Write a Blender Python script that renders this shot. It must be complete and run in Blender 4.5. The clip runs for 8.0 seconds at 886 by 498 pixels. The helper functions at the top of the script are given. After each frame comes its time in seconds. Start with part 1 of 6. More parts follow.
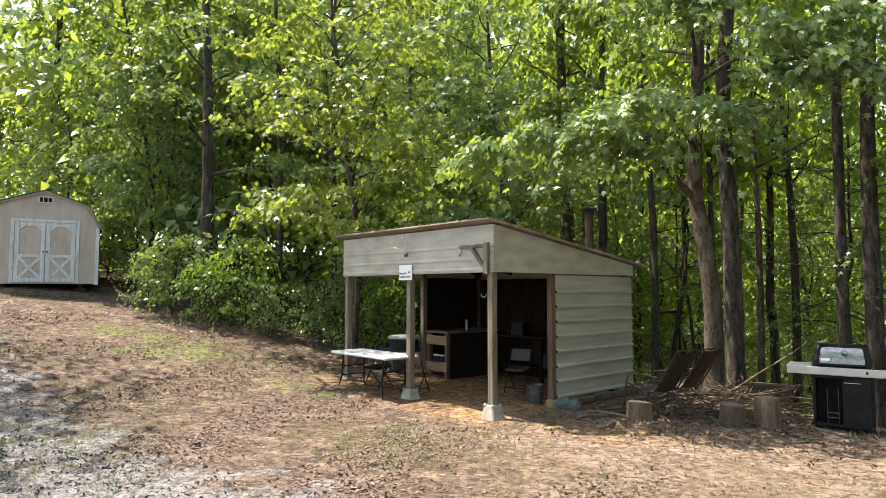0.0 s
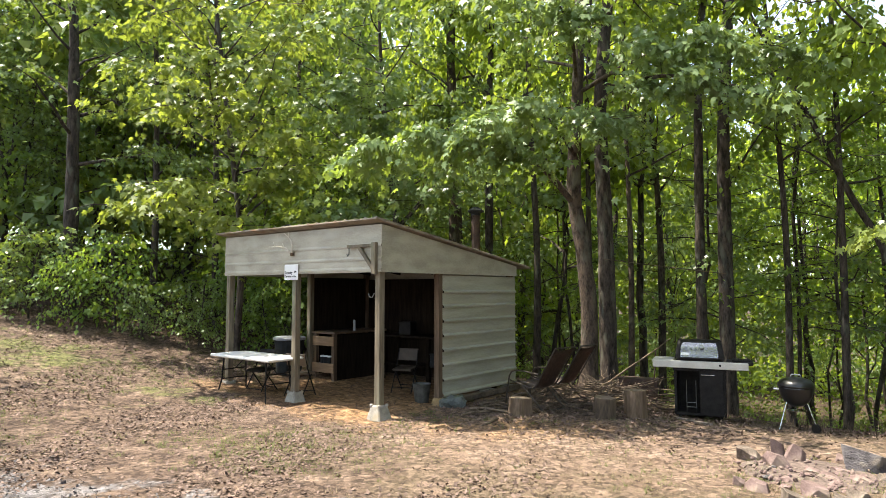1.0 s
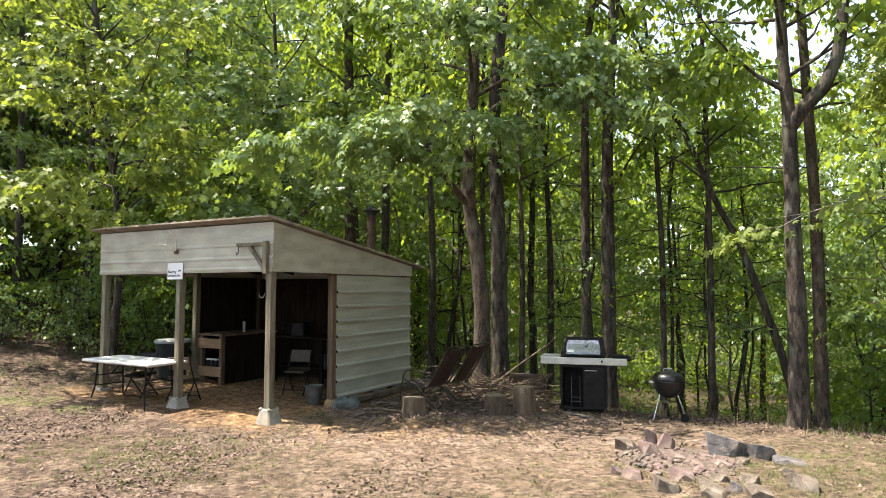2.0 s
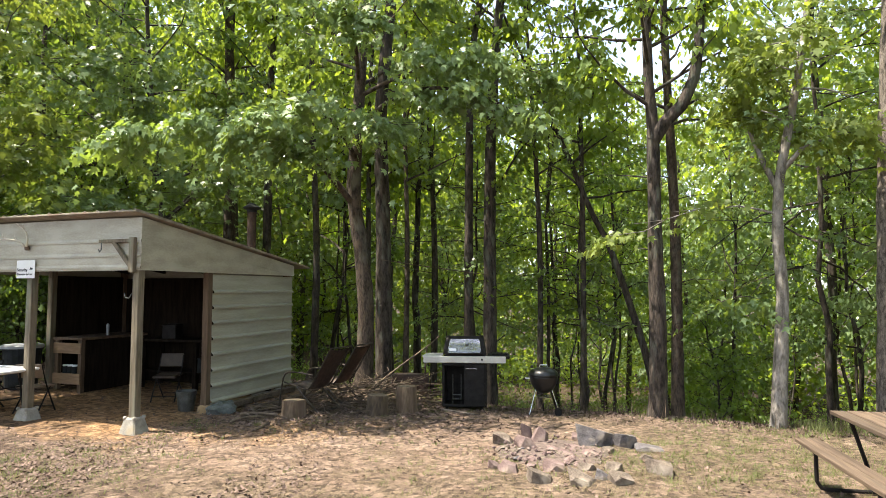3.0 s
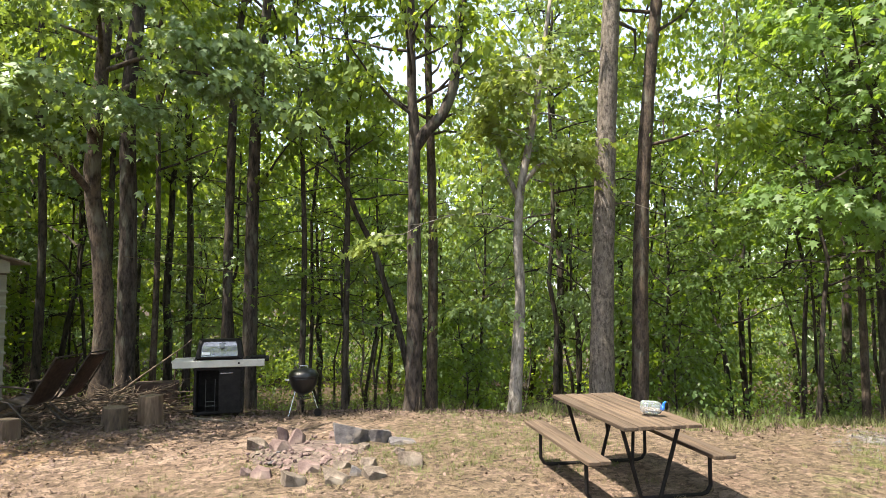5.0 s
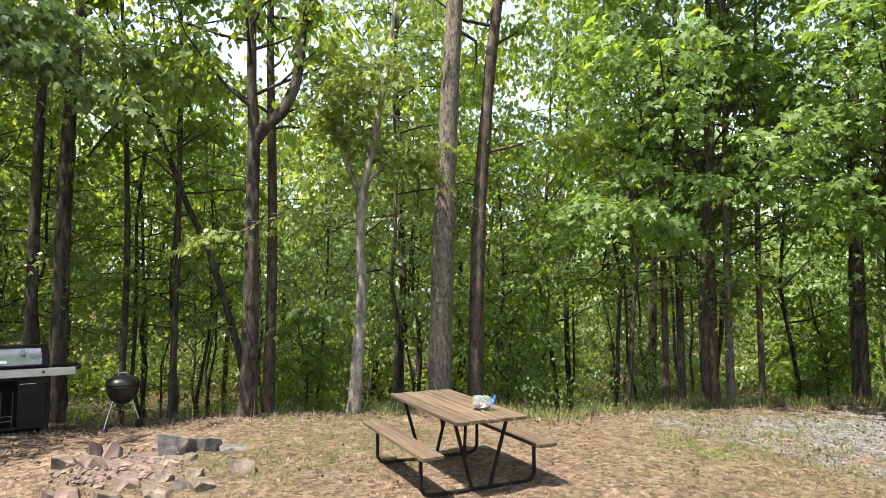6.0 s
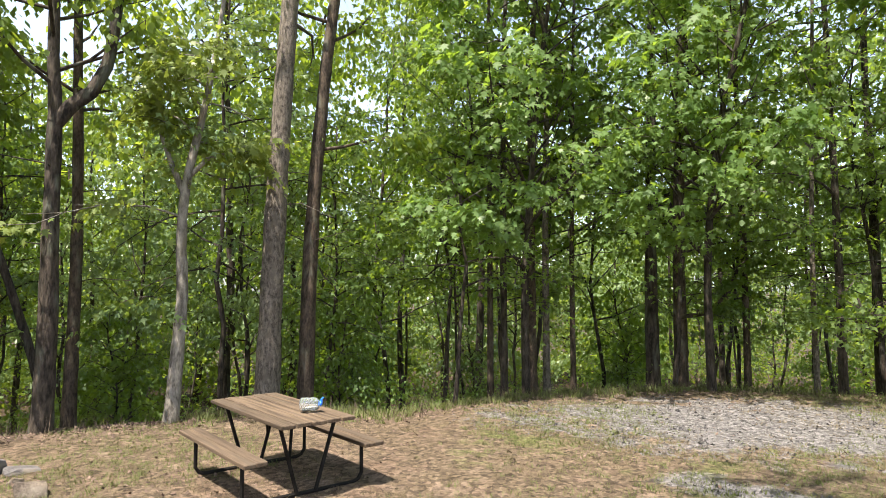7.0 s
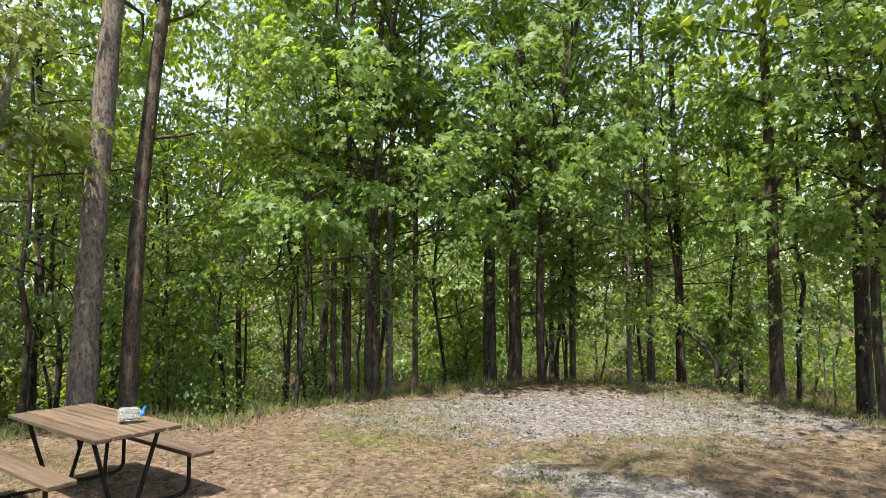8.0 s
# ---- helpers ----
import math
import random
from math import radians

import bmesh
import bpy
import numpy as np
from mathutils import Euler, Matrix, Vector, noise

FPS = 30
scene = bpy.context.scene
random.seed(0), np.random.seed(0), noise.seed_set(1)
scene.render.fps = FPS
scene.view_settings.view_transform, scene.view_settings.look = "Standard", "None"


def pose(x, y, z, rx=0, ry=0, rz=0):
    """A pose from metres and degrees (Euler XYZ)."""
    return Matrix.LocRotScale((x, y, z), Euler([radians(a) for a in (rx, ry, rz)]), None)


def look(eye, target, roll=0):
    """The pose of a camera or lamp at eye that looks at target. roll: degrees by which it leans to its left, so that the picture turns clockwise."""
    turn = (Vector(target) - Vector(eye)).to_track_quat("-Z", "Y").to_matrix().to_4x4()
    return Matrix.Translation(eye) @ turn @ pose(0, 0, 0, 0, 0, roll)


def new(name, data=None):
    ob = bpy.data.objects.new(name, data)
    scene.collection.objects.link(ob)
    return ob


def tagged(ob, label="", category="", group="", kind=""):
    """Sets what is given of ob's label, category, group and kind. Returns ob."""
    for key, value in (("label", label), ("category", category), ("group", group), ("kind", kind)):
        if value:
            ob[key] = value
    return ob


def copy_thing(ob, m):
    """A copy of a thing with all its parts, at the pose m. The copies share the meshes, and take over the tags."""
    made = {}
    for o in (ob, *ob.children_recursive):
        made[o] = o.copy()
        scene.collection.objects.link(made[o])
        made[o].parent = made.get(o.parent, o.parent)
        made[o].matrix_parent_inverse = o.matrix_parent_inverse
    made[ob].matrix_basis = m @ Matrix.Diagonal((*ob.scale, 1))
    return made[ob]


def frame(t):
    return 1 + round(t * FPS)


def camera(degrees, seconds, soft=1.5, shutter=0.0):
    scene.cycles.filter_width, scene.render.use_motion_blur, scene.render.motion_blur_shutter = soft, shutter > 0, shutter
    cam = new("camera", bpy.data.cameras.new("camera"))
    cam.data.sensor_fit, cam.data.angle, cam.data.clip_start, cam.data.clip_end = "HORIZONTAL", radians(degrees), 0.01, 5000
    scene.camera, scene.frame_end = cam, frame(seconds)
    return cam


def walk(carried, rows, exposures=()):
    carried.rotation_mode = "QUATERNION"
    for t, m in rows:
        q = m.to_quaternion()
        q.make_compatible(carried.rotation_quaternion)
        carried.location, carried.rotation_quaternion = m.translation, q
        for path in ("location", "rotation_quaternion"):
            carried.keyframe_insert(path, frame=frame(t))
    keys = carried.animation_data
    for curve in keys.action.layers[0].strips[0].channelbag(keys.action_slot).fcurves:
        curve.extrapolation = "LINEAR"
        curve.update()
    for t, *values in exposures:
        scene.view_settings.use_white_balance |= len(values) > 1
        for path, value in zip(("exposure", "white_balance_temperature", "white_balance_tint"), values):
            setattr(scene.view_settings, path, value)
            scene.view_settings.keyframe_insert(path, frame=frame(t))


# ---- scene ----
cam = camera(70.43, 8.0, soft=0.75)
EYE, ARM, PITCH = 2.0, 0.237, 3.73
# seconds, heading clockwise from +y
PATH = [(0.0, 0.0), (0.5, 4.92), (1.0, 9.97), (1.5, 14.48), (3.0, 29.63), (3.5, 34.37), (4.0, 38.70),
        (4.5, 44.20), (6.0, 64.62), (6.5, 72.01), (7.0, 79.46), (7.5, 86.69), (8.0, 93.35)]
walk(cam, [(t, pose(ARM * math.sin(radians(a)), ARM * math.cos(radians(a)), EYE, 90 + PITCH, 0, -a)) for t, a in PATH],
     exposures=[(0.0, 2.02), (3.5, 1.95), (6.5, 1.79), (8.0, 1.64)])

# ---- light ----
SUN_AZ, SUN_EL = -64.0, 66.0
world = bpy.data.worlds.new("world")
scene.world = world
world.use_nodes = True
wn = world.node_tree
wn.nodes.clear()
sky = wn.nodes.new("ShaderNodeTexSky")
sky.sky_type = "NISHITA"
sky.sun_disc = False
sky.sun_elevation = radians(SUN_EL)
sky.sun_rotation = radians(SUN_AZ)
sky.dust_density = 1.5
haze = wn.nodes.new("ShaderNodeHueSaturation")
haze.inputs["Saturation"].default_value = 0.68
bgn = wn.nodes.new("ShaderNodeBackground")
bgn.inputs["Strength"].default_value = 0.13
won = wn.nodes.new("ShaderNodeOutputWorld")
wn.links.new(sky.outputs[0], haze.inputs["Color"])
wn.links.new(haze.outputs[0], bgn.inputs[0])
wn.links.new(bgn.outputs[0], won.inputs[0])
sun_data = bpy.data.lights.new("sun", "SUN")
sun_data.energy = 4.1
sun_data.angle = radians(0.6)
sun_data.color = (1.0, 0.91, 0.76)
sun = new("sun", sun_data)
_s = Vector((math.sin(radians(SUN_AZ)) * math.cos(radians(SUN_EL)), math.cos(radians(SUN_AZ)) * math.cos(radians(SUN_EL)), math.sin(radians(SUN_EL))))
sun.matrix_world = look(_s * 60, (0, 0, 0))


# ---- materials ----
def mat(name, a, b, scale=8.0, rough=0.7, bump=0.3, metal=0.0, c=None, stretch=(1, 1, 1), fine=60.0, vary=0.0, dist=0.01, spec=0.4):
    """Two-scale noise colour with bump; c adds sparse patches; vary shifts brightness by object or island."""
    m = bpy.data.materials.new(name)
    m.use_nodes = True
    n, l = m.node_tree.nodes, m.node_tree.links
    p = n["Principled BSDF"]
    tc = n.new("ShaderNodeTexCoord")
    mp = n.new("ShaderNodeMapping")
    mp.inputs["Scale"].default_value = stretch
    l.new(tc.outputs["Object"], mp.inputs["Vector"])
    n1 = n.new("ShaderNodeTexNoise")
    n1.inputs["Scale"].default_value = scale
    n1.inputs["Detail"].default_value = 5
    n2 = n.new("ShaderNodeTexNoise")
    n2.inputs["Scale"].default_value = fine
    n2.inputs["Detail"].default_value = 3
    l.new(mp.outputs[0], n1.inputs["Vector"])
    l.new(mp.outputs[0], n2.inputs["Vector"])
    add = n.new("ShaderNodeMath")
    add.operation = "MULTIPLY_ADD"
    add.inputs[1].default_value = 0.45
    l.new(n2.outputs[0], add.inputs[0])
    sub = n.new("ShaderNodeMath")
    sub.operation = "SUBTRACT"
    sub.inputs[1].default_value = 0.22
    l.new(n1.outputs[0], sub.inputs[0])
    l.new(sub.outputs[0], add.inputs[2])
    r = n.new("ShaderNodeValToRGB")
    r.color_ramp.elements[0].position, r.color_ramp.elements[1].position = 0.33, 0.67
    r.color_ramp.elements[0].color, r.color_ramp.elements[1].color = (*a, 1), (*b, 1)
    l.new(add.outputs[0], r.inputs[0])
    col = r.outputs[0]
    if c:
        n3 = n.new("ShaderNodeTexNoise")
        n3.inputs["Scale"].default_value = scale * 0.45
        n3.inputs["Detail"].default_value = 6
        l.new(mp.outputs[0], n3.inputs["Vector"])
        r3 = n.new("ShaderNodeValToRGB")
        r3.color_ramp.elements[0].position, r3.color_ramp.elements[1].position = 0.55, 0.68
        l.new(n3.outputs[0], r3.inputs[0])
        mx = n.new("ShaderNodeMix")
        mx.data_type = "RGBA"
        l.new(r3.outputs[0], mx.inputs[0])
        l.new(col, mx.inputs[6])
        mx.inputs[7].default_value = (*c, 1)
        col = mx.outputs[2]
    if vary:
        oi = n.new("ShaderNodeObjectInfo")
        ge = n.new("ShaderNodeNewGeometry")
        ad = n.new("ShaderNodeMath")
        ad.operation = "ADD"
        l.new(oi.outputs["Random"], ad.inputs[0])
        l.new(ge.outputs["Random Per Island"], ad.inputs[1])
        mr = n.new("ShaderNodeMapRange")
        mr.inputs[1].default_value, mr.inputs[2].default_value = 0, 2
        mr.inputs[3].default_value, mr.inputs[4].default_value = 1 - vary, 1 + vary
        l.new(ad.outputs[0], mr.inputs[0])
        hs = n.new("ShaderNodeHueSaturation")
        l.new(mr.outputs[0], hs.inputs["Value"])
        l.new(col, hs.inputs["Color"])
        col = hs.outputs[0]
    l.new(col, p.inputs["Base Color"])
    p.inputs["Roughness"].default_value = rough
    p.inputs["Metallic"].default_value = metal
    p.inputs["Specular IOR Level"].default_value = spec
    if bump:
        bp = n.new("ShaderNodeBump")
        bp.inputs["Strength"].default_value = bump
        bp.inputs["Distance"].default_value = dist
        l.new(add.outputs[0], bp.inputs["Height"])
        l.new(bp.outputs[0], p.inputs["Normal"])
    return m


def leaf_mat(name, dark, light, glow, rough=0.42, through_light=0.44):
    """Leaf: colour varies leaf by leaf and tree by tree, with light coming through the blade."""
    m = bpy.data.materials.new(name)
    m.use_nodes = True
    n, l = m.node_tree.nodes, m.node_tree.links
    p, out = n["Principled BSDF"], n["Material Output"]
    ge = n.new("ShaderNodeNewGeometry")
    oi = n.new("ShaderNodeObjectInfo")
    ad = n.new("ShaderNodeMath")
    ad.operation = "MULTIPLY_ADD"
    ad.inputs[1].default_value = 0.3
    hf = n.new("ShaderNodeMath")
    hf.operation = "MULTIPLY_ADD"
    hf.inputs[1].default_value = 0.3
    tc = n.new("ShaderNodeTexCoord")
    clump = n.new("ShaderNodeTexNoise")
    clump.inputs["Scale"].default_value = 1.1
    clump.inputs["Detail"].default_value = 1
    spread_out = n.new("ShaderNodeMapRange")
    spread_out.inputs[1].default_value, spread_out.inputs[2].default_value = 0.3, 0.7
    spread_out.inputs[4].default_value = 0.4
    l.new(tc.outputs["Object"], clump.inputs["Vector"])
    l.new(clump.outputs[0], spread_out.inputs[0])
    l.new(oi.outputs["Random"], hf.inputs[0])
    l.new(spread_out.outputs[0], hf.inputs[2])
    l.new(ge.outputs["Random Per Island"], ad.inputs[0])
    l.new(hf.outputs[0], ad.inputs[2])
    r1, r2 = n.new("ShaderNodeValToRGB"), n.new("ShaderNodeValToRGB")
    r1.color_ramp.elements[0].color, r1.color_ramp.elements[1].color = (*dark, 1), (*[1.25 * v + 0.03 for v in light], 1)
    mid = r1.color_ramp.elements.new(0.62)
    mid.color = (*light, 1)
    r2.color_ramp.elements[0].color = (*[0.6 * v for v in glow], 1)
    r2.color_ramp.elements[1].color = (*glow, 1)
    l.new(ad.outputs[0], r1.inputs[0])
    l.new(ad.outputs[0], r2.inputs[0])
    tr = n.new("ShaderNodeBsdfTranslucent")
    l.new(r2.outputs[0], tr.inputs[0])
    l.new(r1.outputs[0], p.inputs["Base Color"])
    p.inputs["Roughness"].default_value = rough
    p.inputs["Specular IOR Level"].default_value = 0.2
    mx = n.new("ShaderNodeMixShader")
    mx.inputs[0].default_value = through_light
    l.new(p.outputs[0], mx.inputs[1])
    l.new(tr.outputs[0], mx.inputs[2])
    l.new(mx.outputs[0], out.inputs["Surface"])
    return m


M_LEAF = leaf_mat("maple_leaf", (0.06, 0.11, 0.04), (0.175, 0.24, 0.115), (0.39, 0.52, 0.06), 0.3, 0.37)
M_LEAF_B = leaf_mat("understory_leaf", (0.04, 0.085, 0.026), (0.12, 0.175, 0.07), (0.38, 0.54, 0.04), 0.42, 0.53)
M_LEAF_D = leaf_mat("deep_green_leaf", (0.045, 0.1, 0.026), (0.145, 0.222, 0.08), (0.4, 0.58, 0.05), 0.38, 0.48)
M_LEAF_C = leaf_mat("canopy_leaf", (0.05, 0.11, 0.026), (0.15, 0.21, 0.075), (0.48, 0.6, 0.05), 0.4, 0.54)
M_LEAF_Y = leaf_mat("yellowing_leaf", (0.095, 0.14, 0.04), (0.19, 0.235, 0.08), (0.5, 0.6, 0.07), 0.36, 0.44)
M_BARK = mat("dark_bark", (0.012, 0.009, 0.007), (0.075, 0.058, 0.047), 13, 0.95, 1.0, stretch=(1, 1, 0.3), fine=45, dist=0.03, c=(0.10, 0.10, 0.08), vary=0.15)
M_BARK_BR = mat("brown_bark", (0.022, 0.015, 0.011), (0.095, 0.068, 0.05), 10, 0.9, 1.0, stretch=(1, 1, 0.4), fine=40, dist=0.025, c=(0.12, 0.11, 0.085), vary=0.1)
M_BARK_PALE = mat("pale_bark", (0.05, 0.04, 0.034), (0.20, 0.168, 0.143), 20, 0.9, 1.0, stretch=(1, 1, 0.45), fine=80, dist=0.02, c=(0.12, 0.10, 0.08), vary=0.1)
M_BARK_WHITE = mat("whitish_bark", (0.10, 0.088, 0.076), (0.31, 0.28, 0.25), 11, 0.9, 0.8, stretch=(1, 1, 0.4), fine=45, dist=0.015, c=(0.20, 0.17, 0.14), vary=0.1)
M_METAL = mat("cream_metal_sheet", (0.30, 0.272, 0.212), (0.42, 0.388, 0.312), 2.2, 0.34, 0.05, c=(0.42, 0.40, 0.33), stretch=(1, 1, 2.5), fine=25, dist=0.004)
M_METAL_SIDE = mat("grey_metal_sheet", (0.28, 0.268, 0.212), (0.39, 0.375, 0.305), 1.8, 0.4, 0.08, stretch=(1, 0.5, 4), fine=22, dist=0.004, c=(0.31, 0.285, 0.22))
M_ROOF = mat("rusted_roof_edge", (0.15, 0.125, 0.095), (0.29, 0.25, 0.195), 5, 0.8, 0.3, c=(0.20, 0.12, 0.07))
M_POST = mat("weathered_post_wood", (0.09, 0.074, 0.05), (0.20, 0.165, 0.117), 6, 0.85, 0.5, stretch=(3, 3, 0.25), fine=30, c=(0.17, 0.17, 0.12), dist=0.006)
M_POST_BR = mat("brown_post_wood", (0.07, 0.044, 0.028), (0.14, 0.094, 0.06), 6, 0.85, 0.5, stretch=(3, 3, 0.25), fine=30, dist=0.006)
M_BOARD = mat("tan_board_wood", (0.17, 0.105, 0.06), (0.26, 0.17, 0.10), 6, 0.8, 0.4, stretch=(0.4, 3, 3), fine=30, dist=0.005)
# wood colour taken near black to carry the shade inside the shelter
M_SHADED_WOOD = mat("shaded_dark_wood", (0.009, 0.0065, 0.005), (0.022, 0.016, 0.012), 5, 0.95, 0.3, stretch=(3, 3, 0.4), spec=0.05)
M_DIRT_STAIN = mat("clay_stained_concrete", (0.20, 0.13, 0.06), (0.28, 0.19, 0.10), 8, 0.95, 0.4)
M_CONC = mat("concrete", (0.21, 0.195, 0.165), (0.33, 0.31, 0.27), 9, 0.95, 0.5, c=(0.30, 0.25, 0.17), dist=0.008)
M_WHITE = mat("white_plastic", (0.60, 0.605, 0.61), (0.68, 0.685, 0.69), 5, 0.45, 0.05, c=(0.54, 0.535, 0.52))
M_BLACK = mat("black_paint", (0.007, 0.006, 0.006), (0.017, 0.015, 0.014), 9, 0.6, 0.1, spec=0.15)
M_ENAMEL = mat("black_enamel", (0.008, 0.008, 0.009), (0.016, 0.016, 0.017), 6, 0.3, 0.02, spec=0.5)
M_STEEL = mat("brushed_steel", (0.34, 0.345, 0.35), (0.52, 0.525, 0.53), 3, 0.26, 0.05, metal=1.0, stretch=(0.2, 4, 4), fine=50)
M_GREYPAINT = mat("grey_shelf", (0.42, 0.40, 0.36), (0.52, 0.50, 0.45), 6, 0.5, 0.1)
M_GALV = mat("galvanised_metal", (0.075, 0.078, 0.074), (0.135, 0.14, 0.135), 9, 0.45, 0.05, metal=0.7)
M_SLING = mat("brown_sling_fabric", (0.055, 0.034, 0.026), (0.09, 0.057, 0.043), 20, 0.85, 0.2, fine=180, dist=0.002)
M_SEATF = mat("taupe_sling_fabric", (0.13, 0.10, 0.08), (0.20, 0.16, 0.13), 10, 0.85, 0.2, fine=160, dist=0.002)
M_FRAME = mat("bronze_metal_frame", (0.03, 0.023, 0.018), (0.055, 0.042, 0.033), 12, 0.5, 0.1, metal=0.3)
# tan vinyl darkened to brown for the shade deep in the shelter
M_TAN_SHADED = mat("shaded_tan_vinyl", (0.038, 0.027, 0.018), (0.06, 0.044, 0.031), 6, 0.6, 0.1)
M_TAN = mat("tan_vinyl", (0.17, 0.125, 0.085), (0.23, 0.175, 0.125), 6, 0.6, 0.1)
M_PICNIC = mat("weathered_plank", (0.048, 0.032, 0.021), (0.12, 0.084, 0.057), 7, 0.85, 0.7, stretch=(0.16, 3, 3), fine=26, c=(0.085, 0.062, 0.044), vary=0.3, dist=0.008)
M_STUMPSIDE = mat("stump_bark", (0.05, 0.036, 0.025), (0.125, 0.09, 0.06), 9, 0.95, 0.9, stretch=(1, 1, 0.25), fine=40, dist=0.02)
M_STUMP_TAN = mat("tan_split_log", (0.085, 0.056, 0.036), (0.21, 0.15, 0.10), 8, 0.95, 0.9, stretch=(1, 1, 0.2), fine=40, dist=0.02, c=(0.10, 0.065, 0.045))
M_STUMPTOP = mat("cut_wood", (0.10, 0.075, 0.05), (0.20, 0.15, 0.10), 12, 0.9, 0.4, fine=50)
M_STICK = mat("dry_stick", (0.06, 0.043, 0.03), (0.165, 0.122, 0.086), 7, 0.9, 0.4, vary=0.5)
M_ROCK_G = mat("grey_stone", (0.062, 0.056, 0.058), (0.165, 0.15, 0.153), 7, 0.9, 0.9, c=(0.21, 0.175, 0.145), stretch=(1, 1, 1.6), dist=0.025, vary=0.12)
M_ROCK_R = mat("reddish_stone", (0.10, 0.066, 0.06), (0.20, 0.143, 0.132), 6, 0.9, 0.7, c=(0.26, 0.20, 0.16), dist=0.02, vary=0.12)
M_ROCK_T = mat("tan_stone", (0.07, 0.054, 0.043), (0.20, 0.16, 0.128), 7, 0.9, 1.0, c=(0.27, 0.23, 0.185), dist=0.02, vary=0.12)
M_GRAVEL = mat("limestone_gravel", (0.10, 0.093, 0.095), (0.19, 0.178, 0.182), 9, 0.9, 0.4, vary=0.3)
M_LITTER = mat("dry_leaf", (0.065, 0.04, 0.03), (0.20, 0.138, 0.112), 6, 0.8, 0.2, vary=0.65)
M_GRASS = leaf_mat("green_grass", (0.07, 0.092, 0.03), (0.14, 0.155, 0.06), (0.22, 0.26, 0.07), 0.6, 0.3)
M_STRAW = leaf_mat("straw_grass", (0.11, 0.085, 0.052), (0.215, 0.17, 0.108), (0.21, 0.17, 0.09), 0.7, 0.25)
M_BARN = mat("beige_barn_siding", (0.38, 0.335, 0.29), (0.49, 0.435, 0.385), 2.5, 0.8, 0.2, c=(0.36, 0.305, 0.25), stretch=(2, 2, 0.5), fine=30, dist=0.005)
M_BARNTRIM = mat("pale_blue_trim", (0.46, 0.485, 0.51), (0.62, 0.645, 0.67), 9, 0.75, 0.3, c=(0.44, 0.44, 0.42), stretch=(2, 2, 0.4), fine=45)
M_SHINGLE = mat("dark_shingle", (0.05, 0.045, 0.04), (0.10, 0.09, 0.08), 18, 0.95, 0.5)
M_SIGN = mat("sign_white", (0.72, 0.72, 0.72), (0.80, 0.80, 0.80), 4, 0.5, 0.0)
M_INK = mat("sign_ink", (0.02, 0.02, 0.03), (0.04, 0.04, 0.05), 4, 0.6, 0.0)
M_BONE = mat("bleached_antler", (0.45, 0.40, 0.32), (0.62, 0.57, 0.48), 14, 0.6, 0.3)
M_RUST = mat("rusty_pipe", (0.035, 0.022, 0.018), (0.075, 0.045, 0.034), 8, 0.8, 0.3)
M_DARKBIN = mat("dark_grey_plastic", (0.012, 0.013, 0.014), (0.024, 0.026, 0.028), 6, 0.6, 0.05, spec=0.15)
M_LID = mat("light_grey_plastic", (0.24, 0.255, 0.275), (0.32, 0.335, 0.355), 5, 0.45, 0.05)
M_TARP = mat("pale_tarp", (0.05, 0.058, 0.056), (0.12, 0.13, 0.125), 9, 0.4, 0.4)
M_ASH = mat("pink_ash", (0.055, 0.04, 0.034), (0.15, 0.112, 0.097), 16, 0.95, 0.6)
M_BLUE = mat("blue_plastic", (0.02, 0.14, 0.62), (0.03, 0.18, 0.70), 4, 0.35, 0.0)


def clear_mat():
    m = bpy.data.materials.new("clear_plastic")
    m.use_nodes = True
    n, l = m.node_tree.nodes, m.node_tree.links
    p = n["Principled BSDF"]
    p.inputs["Base Color"].default_value = (0.86, 0.93, 0.97, 1)
    p.inputs["Roughness"].default_value = 0.08
    p.inputs["Transmission Weight"].default_value = 0.88
    p.inputs["IOR"].default_value = 1.2
    return m


M_CLEAR = clear_mat()


